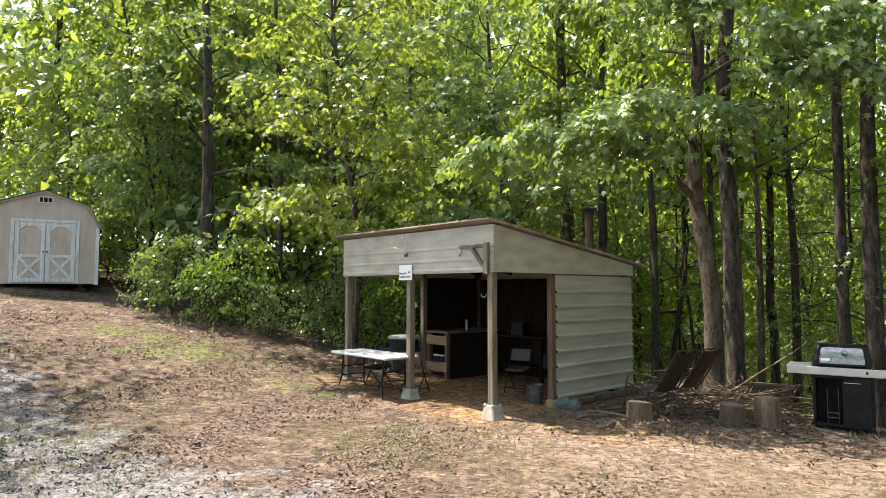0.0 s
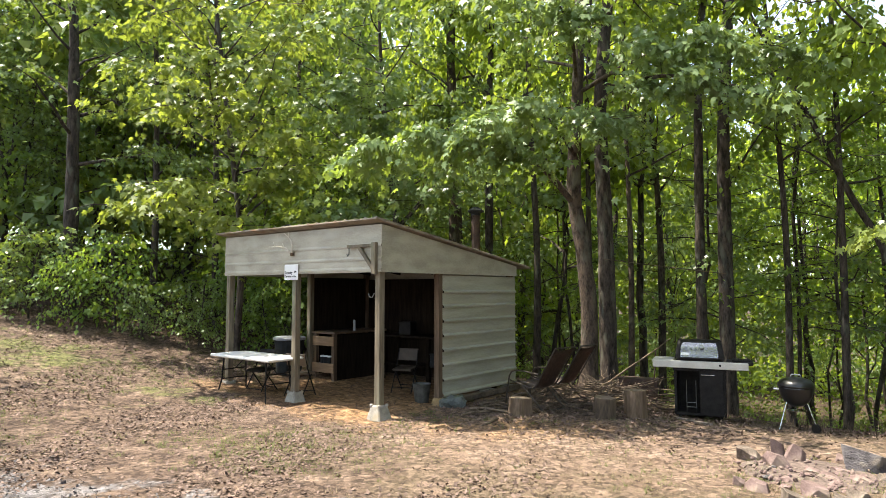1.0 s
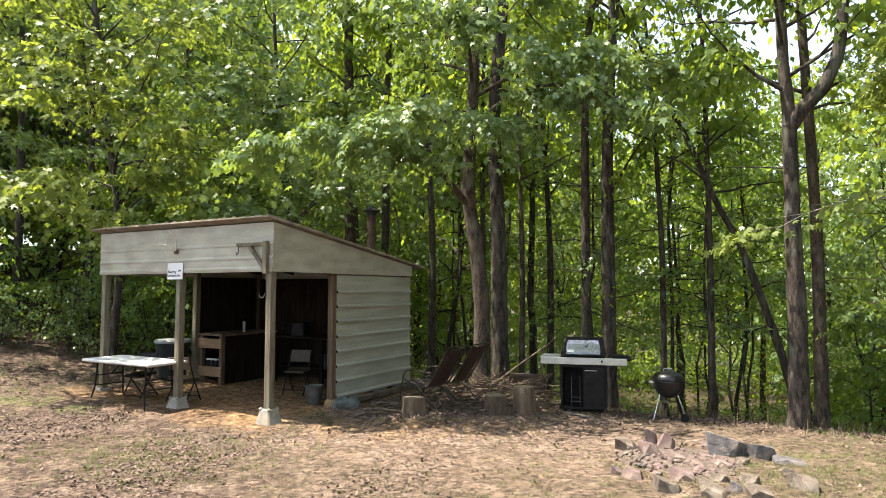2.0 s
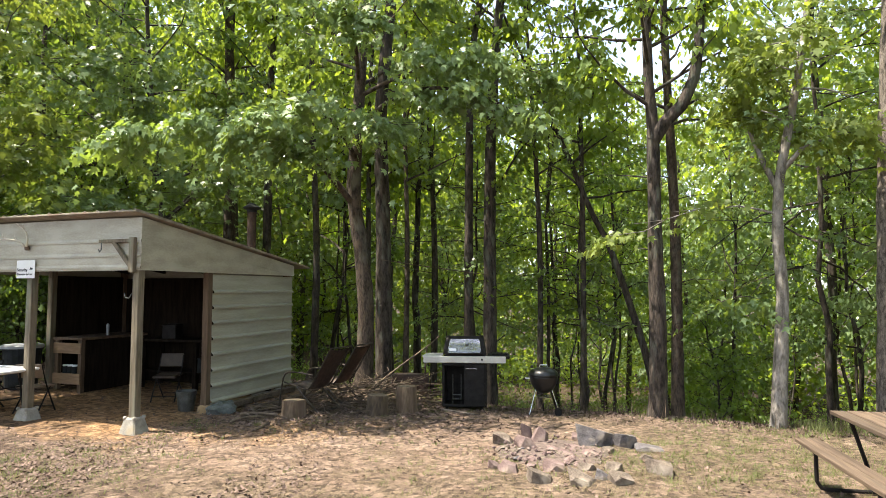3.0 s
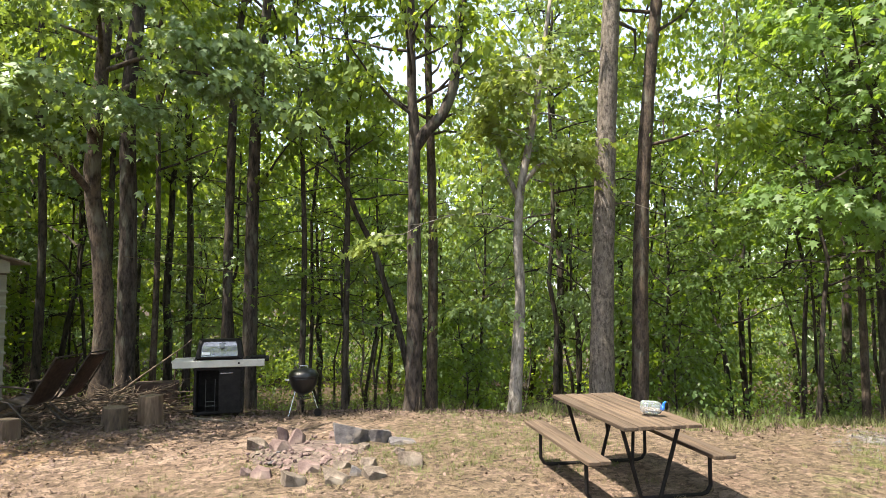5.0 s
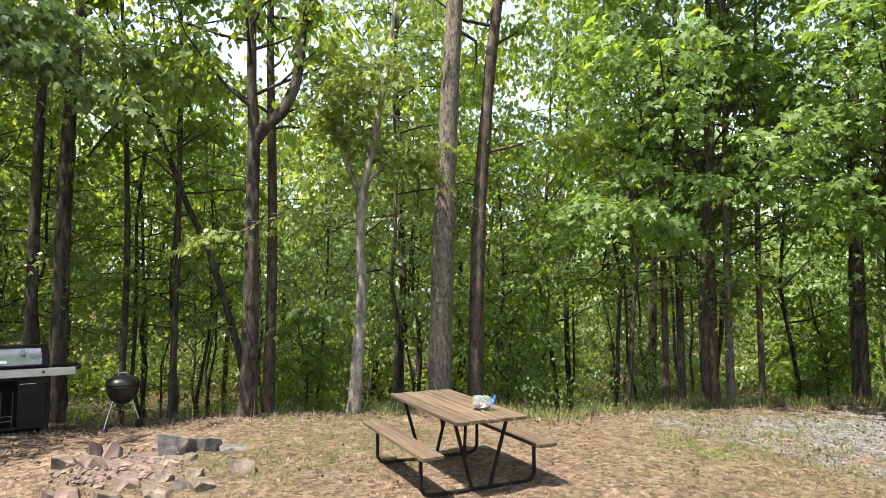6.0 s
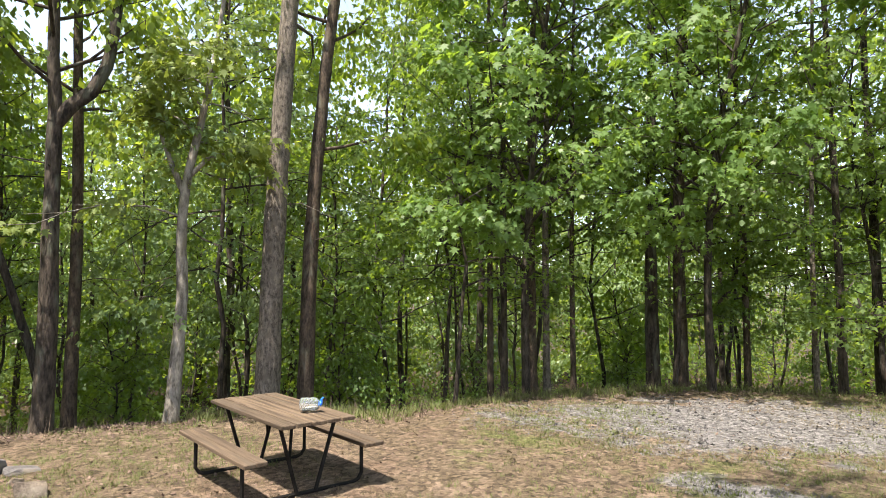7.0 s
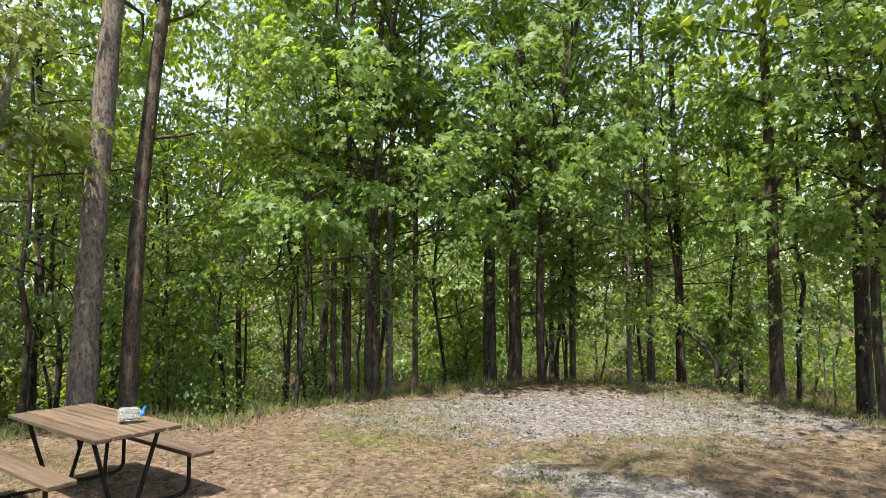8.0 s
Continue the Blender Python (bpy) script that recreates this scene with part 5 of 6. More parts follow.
def build_jug():
    x, y = 6.37, 2.57
    g = thing("water_jug", pose(x, y, gzf(x, y) + 0.756 + 0.072, 0, 0, -72) @ Matrix.Diagonal((0.76, 0.76, 0.76, 1)), "clear water jug with a blue spout on the picnic table", "jug")
    bm = bmesh.new()
    lathe(bm, [(0.0, -0.13), (0.07, -0.13), (0.09, -0.11), (0.093, -0.03), (0.088, 0.0), (0.093, 0.03), (0.09, 0.08), (0.06, 0.125), (0.03, 0.14), (0.0, 0.142)], 20)
    for v in bm.verts:
        v.co = Vector((v.co.z, v.co.y, v.co.x))
    part("bottle", bm, M_CLEAR, g, smooth=True)
    bm = bmesh.new()
    tube(bm, [(0.125, 0, 0.0), (0.155, 0, 0.0)], 0.034, 14)
    tube(bm, [(0.15, 0, -0.01), (0.16, 0, 0.065), (0.185, 0, 0.09)], [0.02, 0.016, 0.012], 8)
    part("spout", bm, M_BLUE, g, "blue plastic tap")


build_jug()


# ---- fire ring ----
def stone_bm(rng, sx, sy, sz):
    """A split angular stone: a block with random planes cut off it and a tilted top."""
    bm = bmesh.new()
    bmesh.ops.create_cube(bm, size=1.0)
    for v in bm.verts:
        v.co += Vector((rng.uniform(-0.16, 0.16), rng.uniform(-0.16, 0.16), rng.uniform(-0.12, 0.12)))
    for k in range(8):
        a = 6.28 * (k + rng.uniform(-0.4, 0.4)) / 6
        no = Vector((math.cos(a), math.sin(a), rng.uniform(-0.2, 0.8) if k < 6 else rng.uniform(1.2, 3.0))).normalized()
        cut = bmesh.ops.bisect_plane(bm, geom=bm.verts[:] + bm.edges[:] + bm.faces[:], plane_co=no * (rng.uniform(0.34, 0.5) if k < 6 else rng.uniform(0.2, 0.4)), plane_no=no, clear_outer=True)
        bmesh.ops.contextual_create(bm, geom=[e for e in cut["geom_cut"] if isinstance(e, bmesh.types.BMEdge)])
    bmesh.ops.bevel(bm, geom=bm.edges[:], offset=0.02, segments=1, affect="EDGES")
    for ax, want in enumerate((sx, sy, sz)):
        lo, hi = min(v.co[ax] for v in bm.verts), max(v.co[ax] for v in bm.verts)
        for v in bm.verts:
            v.co[ax] = (v.co[ax] - (lo + hi) / 2) * want / (hi - lo)
    return bm


def build_fire_ring():
    cx, cy = 5.15, 6.35
    g = thing("fire_ring", pose(cx, cy, gzf(cx, cy)), "rough ring of grey, reddish and tan stones round old ash", "fire pit")
    rng = PyRng(9)
    bm = bmesh.new()
    lathe(bm, [(0.0, 0.03), (0.4, 0.025), (0.65, 0.012), (0.75, -0.03)], 26)
    for v in bm.verts:
        v.co.z += rng.uniform(-0.008, 0.008)
        v.co.x *= 1 + rng.uniform(-0.05, 0.05)
    part("ash_bed", bm, M_ASH, g, "pinkish grey ash and cinders")
    stones = [(5.23, 6.97, 0.14, 0.07, 0.26, M_ROCK_R), (5.34, 6.82, 0.23, 0.14, 0.22, M_ROCK_R), (4.92, 7.05, 0.28, 0.22, 0.16, M_ROCK_T),
              (4.97, 6.65, 0.28, 0.22, 0.19, M_ROCK_R), (5.88, 6.41, 0.49, 0.34, 0.27, M_ROCK_G), (6.17, 6.16, 0.32, 0.29, 0.19, M_ROCK_G),
              (6.30, 5.87, 0.35, 0.28, 0.06, M_ROCK_G), (5.63, 5.12, 0.28, 0.25, 0.15, M_ROCK_T), (4.28, 5.47, 0.28, 0.25, 0.15, M_ROCK_T),
              (4.67, 5.74, 0.26, 0.24, 0.12, M_ROCK_R), (4.59, 5.21, 0.28, 0.25, 0.15, M_ROCK_T), (4.98, 5.04, 0.24, 0.21, 0.11, M_ROCK_T),
              (4.89, 5.22, 0.14, 0.14, 0.10, M_ROCK_G), (4.97, 5.55, 0.19, 0.17, 0.09, M_ROCK_T), (5.23, 5.40, 0.20, 0.18, 0.09, M_ROCK_T),
              (4.23, 5.98, 0.22, 0.20, 0.11, M_ROCK_R), (4.15, 6.16, 0.13, 0.13, 0.10, M_ROCK_R), (5.90, 6.72, 0.16, 0.16, 0.10, M_ROCK_R),
              (5.21, 6.41, 0.16, 0.16, 0.06, M_ROCK_R), (5.23, 6.17, 0.22, 0.22, 0.05, M_ROCK_R), (5.49, 6.05, 0.22, 0.22, 0.06, M_ROCK_R),
              (5.75, 6.02, 0.15, 0.15, 0.07, M_ROCK_T), (5.55, 6.40, 0.18, 0.18, 0.05, M_ROCK_R), (4.83, 6.16, 0.11, 0.11, 0.05, M_ROCK_T),
              (5.88, 5.54, 0.12, 0.12, 0.08, M_ROCK_T)]
    for x, y, a, b, c, mtl in stones:
        a = a * 1.05
        sink = min(0.06, c * 0.3)
        ob = part("stone", stone_bm(rng, a, b, c + sink), mtl, g)
        ob.matrix_basis = pose(x - cx, y - cy, gzf(x, y) - gzf(cx, cy) + (c - sink) / 2, rng.uniform(-8, 8) + (12 if mtl is M_ROCK_T else 0), rng.uniform(-8, 8), -35 + rng.uniform(-20, 20))
    for _ in range(26):
        r, a, q = 0.8 * math.sqrt(rng.random()), rng.uniform(0, 6.28), rng.uniform(0.06, 0.15)
        ob = part("stone", stone_bm(rng, q, q * rng.uniform(0.5, 0.9), q * rng.uniform(0.25, 0.5)), rng.choice((M_ROCK_R, M_ROCK_T, M_ROCK_R, M_ROCK_G)), g)
        ob.matrix_basis = pose(r * math.cos(a), r * math.sin(a), 0.025 + q * 0.08, rng.uniform(-20, 20), rng.uniform(-20, 20), rng.uniform(0, 360))
    bm = bmesh.new()
    for _ in range(120):
        r, a = 0.75 * math.sqrt(rng.random()), rng.uniform(0, 6.28)
        s = rng.uniform(0.012, 0.04)
        m = Matrix.Translation((r * math.cos(a), r * math.sin(a), 0.03 + s * 0.2)) @ Euler((rng.uniform(0, 3), rng.uniform(0, 3), 0)).to_matrix().to_4x4() @ Matrix.Diagonal((s, s * 0.8, s * 0.6, 1))
        bmesh.ops.create_icosphere(bm, subdivisions=1, radius=1, matrix=m)
    tagged(part("cinder_bed", bm, M_ROCK_R, g), kind="stuff")


build_fire_ring()


# ---- inside and round the shelter ----
def build_folding_table():
    g = thing("folding_table", SHED @ pose(-3.0, -0.2, 0.04), "white plastic folding table with black steel legs", "table")
    bm = bmesh.new()
    box(bm, (0, 0, 0.74), (1.83, 0.76, 0.045), None, 0.018)
    part("tabletop", bm, M_WHITE, g)
    bm = bmesh.new()
    box(bm, (0, 0, 0.712), (1.70, 0.64, 0.02), None, 0.004)
    part("apron", bm, M_GREYPAINT, g)
    for e in (-1, 1):
        x = e * 0.66
        for s in (-1, 1):
            bm = bmesh.new()
            tube(bm, curve_pts([(x, s * 0.24, 0.71), (x + e * 0.02, s * 0.25, 0.45), (x + e * 0.02, s * 0.26, 0.30), (x + e * 0.10, s * 0.31, 0.0)], 0.08), 0.014, 8)
            part("leg", bm, M_BLACK, g)
        for z in (0.30, 0.47):
            bm = bmesh.new()
            tube(bm, [(x + e * 0.02, -0.26, z), (x + e * 0.02, 0.26, z)], 0.011, 8)
            part("crossbar", bm, M_BLACK, g)
        bm = bmesh.new()
        tube(bm, [(x, 0, 0.47), (e * 0.30, 0, 0.71)], 0.01, 6)
        part("brace", bm, M_BLACK, g)


build_folding_table()


def build_folding_chair(m, label, seat_mat):
    g = thing("folding_chair", m, label, "chair", "folding chairs")
    for s in (-1, 1):
        bm = bmesh.new()
        tube(bm, curve_pts([(s * 0.21, -0.24, 0.0), (s * 0.21, 0.02, 0.45), (s * 0.20, 0.16, 0.80)], 0.1), 0.012, 8)
        part("front_leg", bm, M_BLACK, g)
        bm = bmesh.new()
        tube(bm, [(s * 0.19, 0.26, 0.0), (s * 0.19, -0.10, 0.44)], 0.012, 8)
        part("rear_leg", bm, M_BLACK, g)
    bm = bmesh.new()
    box(bm, (0, -0.02, 0.45), (0.40, 0.40, 0.045), rot("X", 4), 0.015)
    part("seat", bm, seat_mat, g)
    bm = bmesh.new()
    box(bm, (0, 0.135, 0.71), (0.41, 0.025, 0.24), rot("X", -20), 0.01)
    part("backrest", bm, seat_mat, g)
    for y in (0.17, -0.2):
        bm = bmesh.new()
        tube(bm, [(-0.2, y, 0.10), (0.2, y, 0.10)], 0.009, 6)
        part("crossbar", bm, M_BLACK, g)


build_folding_chair(SHED @ pose(-3.4, 0.22, 0.02, 0, 0, 8), "black folding chair tucked behind the white table", M_BLACK)
build_folding_chair(SHED @ pose(-1.45, 2.2, 0.0, 0, 0, 20), "tan padded folding chair inside the shelter, browned for the shade there", M_TAN_SHADED)


build_folding_chair(SHED @ pose(-2.5, 0.42, 0.0, 0, 0, 200), "tan padded folding chair pushed against the white table", M_TAN)


def build_bins():
    x, y = shed_xy(-4.5, 1.7)
    g = thing("storage_tub", pose(x, y, gzf(x, y), 0, 0, 10), "dark grey plastic tub with a pale lid behind the table", "tub")
    bm = bmesh.new()
    lathe(bm, [(0.0, 0.0), (0.26, 0.0), (0.27, 0.02), (0.33, 0.74), (0.35, 0.75), (0.35, 0.78), (0.0, 0.78)], 20)
    part("tub_body", bm, M_DARKBIN, g, smooth=False)
    bm = bmesh.new()
    lathe(bm, [(0.36, 0.76), (0.365, 0.80), (0.34, 0.825), (0.0, 0.835)], 20)
    part("lid", bm, M_LID, g, "pale grey lid")
    x, y = shed_xy(-0.42, 1.5)
    g = thing("metal_bucket", pose(x, y, gzf(x, y)), "dull galvanised bucket beside the brown post", "bucket")
    bm = bmesh.new()
    lathe(bm, [(0.0, 0.0), (0.12, 0.0), (0.165, 0.33), (0.172, 0.335), (0.165, 0.34), (0.155, 0.33), (0.115, 0.02), (0.0, 0.02)], 20)
    part("pail", bm, M_GALV, g, smooth=False)
    bm = bmesh.new()
    tube(bm, curve_pts([(-0.165, 0, 0.31), (-0.12, -0.10, 0.24), (0, -0.16, 0.20), (0.12, -0.10, 0.24), (0.165, 0, 0.31)], 0.04), 0.004, 5)
    part("bail", bm, M_GALV, g)


build_bins()


def build_counter():
    """Wooden counter along the inner side wall, with an open shelf end that faces the clearing."""
    g = thing("wooden_counter", SHED @ pose(-FW + 0.42, 2.1, 0), "rough wooden counter with an open tan-board shelf end", "counter")
    for x in (-0.30, 0.30):
        bm = bmesh.new()
        box(bm, (x, 0.0, 0.52), (0.09, 0.09, 1.04), None, 0.006)
        part("leg", bm, M_POST_BR, g)
    for z, h in ((0.88, 0.20), (0.30, 0.20)):
        bm = bmesh.new()
        box(bm, (0.0, -0.06, z), (0.70, 0.03, h), None, 0.006)
        part("board", bm, M_BOARD, g, "tan board")
    bm = bmesh.new()
    box(bm, (0.0, 0.25, 0.37), (0.6, 0.5, 0.03), None, 0.004)
    part("shelf", bm, M_BOARD, g)
    bm = bmesh.new()
    box(bm, (0.0, 0.74, 1.06), (0.78, 1.62, 0.05), None, 0.008)
    part("countertop", bm, M_POST_BR, g, "weathered counter top")
    bm = bmesh.new()
    box(bm, (0.32, 0.78, 0.52), (0.03, 1.5, 1.0), None, 0.004)
    part("side_panel", bm, M_SHADED_WOOD, g)
    bm = bmesh.new()
    box(bm, (0.0, 0.52, 0.52), (0.6, 0.03, 1.0), None, 0.004)
    part("divider", bm, M_SHADED_WOOD, g)
    for k in range(3):
        bm = bmesh.new()
        lathe(bm, [(0.0, 0.0), (0.05, 0.0), (0.052, 0.02), (0.052, 0.12), (0.044, 0.13), (0.044, 0.15), (0.0, 0.15)], 14)
        jar = solo("glass_jar", bm, M_DARKBIN, SHED @ pose(-FW + 0.25 + k * 0.12, 2.16, 0.386), "small dark jar with a pale lid on the counter shelf", "jar", "jars on the shelf")
        bm = bmesh.new()
        lathe(bm, [(0.048, 0.135), (0.048, 0.165), (0.0, 0.168)], 14)
        part("lid", bm, M_SIGN, jar, "pale lid")
    bm = bmesh.new()
    lathe(bm, [(0.0, 0.0), (0.03, 0.0), (0.03, 0.20), (0.02, 0.23), (0.0, 0.24)], 12)
    solo("paper_roll", bm, M_LID, SHED @ pose(-FW + 0.65, 2.75, 1.086), "pale upright bottle on the counter", "bottle")


build_counter()


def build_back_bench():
    # bench and cabinet wood has the indoor shade put into its colour
    g = thing("work_bench", SHED @ pose(-1.7, SD - 0.36, 0), "wooden bench along the shelter's back wall, darkened for the shade there", "bench")
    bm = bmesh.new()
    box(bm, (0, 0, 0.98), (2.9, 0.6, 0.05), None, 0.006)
    part("bench_top", bm, M_SHADED_WOOD, g)
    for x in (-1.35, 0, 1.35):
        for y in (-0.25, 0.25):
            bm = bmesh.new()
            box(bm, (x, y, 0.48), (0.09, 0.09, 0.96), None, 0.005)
            part("leg", bm, M_SHADED_WOOD, g)
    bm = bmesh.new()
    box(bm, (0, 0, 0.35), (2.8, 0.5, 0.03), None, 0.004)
    part("lower_shelf", bm, M_SHADED_WOOD, g)
    g = thing("wall_cabinet", SHED @ pose(-1.05, SD - 0.16, 1.42), "wall cabinet darkened for indoor shade, with a pale edge strip", "cabinet")
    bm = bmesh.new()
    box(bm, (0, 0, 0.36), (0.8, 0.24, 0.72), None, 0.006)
    part("body", bm, M_SHADED_WOOD, g)
    bm = bmesh.new()
    box(bm, (-0.19, -0.13, 0.36), (0.38, 0.02, 0.68), None, 0.004)
    part("door", bm, M_BLACK, g)
    bm = bmesh.new()
    box(bm, (0.395, -0.125, 0.36), (0.012, 0.015, 0.70), None, 0.003)
    part("edge_strip", bm, M_LID, g, "pale metal edge strip")
    bm = bmesh.new()
    box(bm, (-0.5, SD - 0.034, 1.75), (0.8, 0.012, 0.8), None, 0.002)
    solo("wall_panel", bm, M_TAN, SHED, "faded tan board on the shelter's back wall", "panel")
    for i, (x, y, z, sx, sy, sz, mt, lb) in enumerate([(-0.4, 3.2, 1.005, 0.3, 0.25, 0.22, M_DARKBIN, "dark metal box on the work bench"), (-1.2, 3.3, 1.005, 0.36, 0.3, 0.18, M_SHADED_WOOD, "wooden box on the work bench, darkened for indoor shade"),
                                                      (-0.5, 3.3, 0.365, 0.4, 0.35, 0.35, M_DARKBIN, "dark metal crate on the low shelf"), (-1.4, 3.3, 0.365, 0.45, 0.35, 0.3, M_DARKBIN, "dark plastic crate on the low shelf"),
                                                      (-2.4, 3.3, 1.005, 0.3, 0.3, 0.3, M_BLACK, "black camp stove on the work bench")]):
        bm = bmesh.new()
        box(bm, (0, 0, sz / 2), (sx, sy, sz), None, 0.015, 0.94)
        box(bm, (0, 0, sz * 0.93), (sx * 1.02, sy * 1.02, 0.02), None, 0.005)
        solo("storage_box", bm, mt, SHED @ pose(x, y, z, 0, 0, 7 * (i - 2)), lb, "box", "clutter in the shelter")


build_back_bench()


# ---- sling chairs, stumps and brush ----
def build_sling_chair(m, label):
    g = thing("sling_chair", m, label, "chair", "sling chairs")

    def sheet(pts, half, mtl, name, lab=""):
        bm = bmesh.new()
        q = curve_pts(pts, 0.08)
        rows = []
        for p in q:
            rows.append([bm.verts.new((sx * half, p.y, p.z - (0.025 if abs(sx) < 0.5 else 0))) for sx in (-1, -0.33, 0.33, 1)])
        for a, b in zip(rows, rows[1:]):
            for k in range(3):
                bm.faces.new((a[k], a[k + 1], b[k + 1], b[k]))
        bmesh.ops.solidify(bm, geom=bm.faces[:], thickness=0.008)
        return part(name, bm, mtl, g, lab, True)

    sheet([(0, -0.30, 0.44), (0, -0.05, 0.40), (0, 0.18, 0.37)], 0.24, M_SEATF, "seat", "taupe sling seat")
    sheet([(0, 0.19, 0.38), (0, 0.38, 0.66), (0, 0.62, 1.02)], 0.25, M_SLING, "backrest", "dark brown sling back")
    for s in (-1, 1):
        bm = bmesh.new()
        tube(bm, curve_pts([(s * 0.26, -0.32, 0.45), (s * 0.26, -0.05, 0.40), (s * 0.26, 0.19, 0.37), (s * 0.26, 0.40, 0.66), (s * 0.26, 0.64, 1.04)], 0.1), 0.014, 8)
        part("side_rail", bm, M_FRAME, g)
        bm = bmesh.new()
        tube(bm, curve_pts([(s * 0.28, -0.42, 0.0), (s * 0.29, -0.34, 0.40), (s * 0.30, -0.26, 0.60), (s * 0.30, 0.0, 0.63), (s * 0.29, 0.32, 0.60)], 0.08), 0.014, 8)
        part("arm", bm, M_FRAME, g, "curved bronze tube arm and front leg")
        bm = bmesh.new()
        tube(bm, [(s * 0.27, -0.05, 0.40), (s * 0.28, 0.42, 0.0)], 0.014, 8)
        part("rear_leg", bm, M_FRAME, g)
    for y, z in ((-0.42, 0.02), (0.40, 0.02), (0.65, 1.04)):
        bm = bmesh.new()
        tube(bm, [(-0.27, y, z), (0.27, y, z)], 0.012, 8)
        part("crossbar", bm, M_FRAME, g)


for x, y, a, lb in ((3.42, 10.5, -58, "reclining brown sling patio chair among dead branches"), (3.98, 10.95, -53, "second brown sling patio chair leaning back by the maple")):
    build_sling_chair(pose(x, y, gzf(x, y) + 0.02, 0, 0, a - 90), lb)


def build_stump(x, y, r, h, seed, label, side=M_STUMPSIDE):
    rng = PyRng(seed)
    g = thing("log_stump", pose(x, y, gzf(x, y), rng.uniform(-3, 3), rng.uniform(-3, 3), 0), label, "stump", "sawn stumps")
    bm = bmesh.new()
    n = 22
    k = [1 + rng.uniform(-0.06, 0.06) for _ in range(n)]
    rings = []
    for z, f in ((-0.05, 1.08), (0.04, 1.04), (h * 0.5, 1.0), (h - 0.012, 0.98), (h, 0.95)):
        rings.append([bm.verts.new((r * f * k[i] * math.cos(6.2832 * i / n), r * f * k[i] * math.sin(6.2832 * i / n), z + rng.uniform(-0.004, 0.004))) for i in range(n)])
    for a, b in zip(rings, rings[1:]):
        for i in range(n):
            bm.faces.new((a[i], a[(i + 1) % n], b[(i + 1) % n], b[i]))
    part("bark", bm, side, g, smooth=False)
    bm = bmesh.new()
    lathe(bm, [(0.0, h + 0.004), (r * 0.5, h + 0.002), (r * 0.9, h - 0.002), (r * 0.93, h - 0.02)], n)
    part("cut_face", bm, M_STUMPTOP, g, "sawn end grain")


build_stump(3.02, 10.05, 0.185, 0.26, 1, "short sawn log stump with pale cut face", M_STUMP_TAN)
build_stump(4.24, 9.6, 0.175, 0.31, 2, "squat dark sawn stump")
build_stump(4.77, 9.6, 0.17, 0.42, 3, "tall pale-barked sawn stump", M_STUMP_TAN)


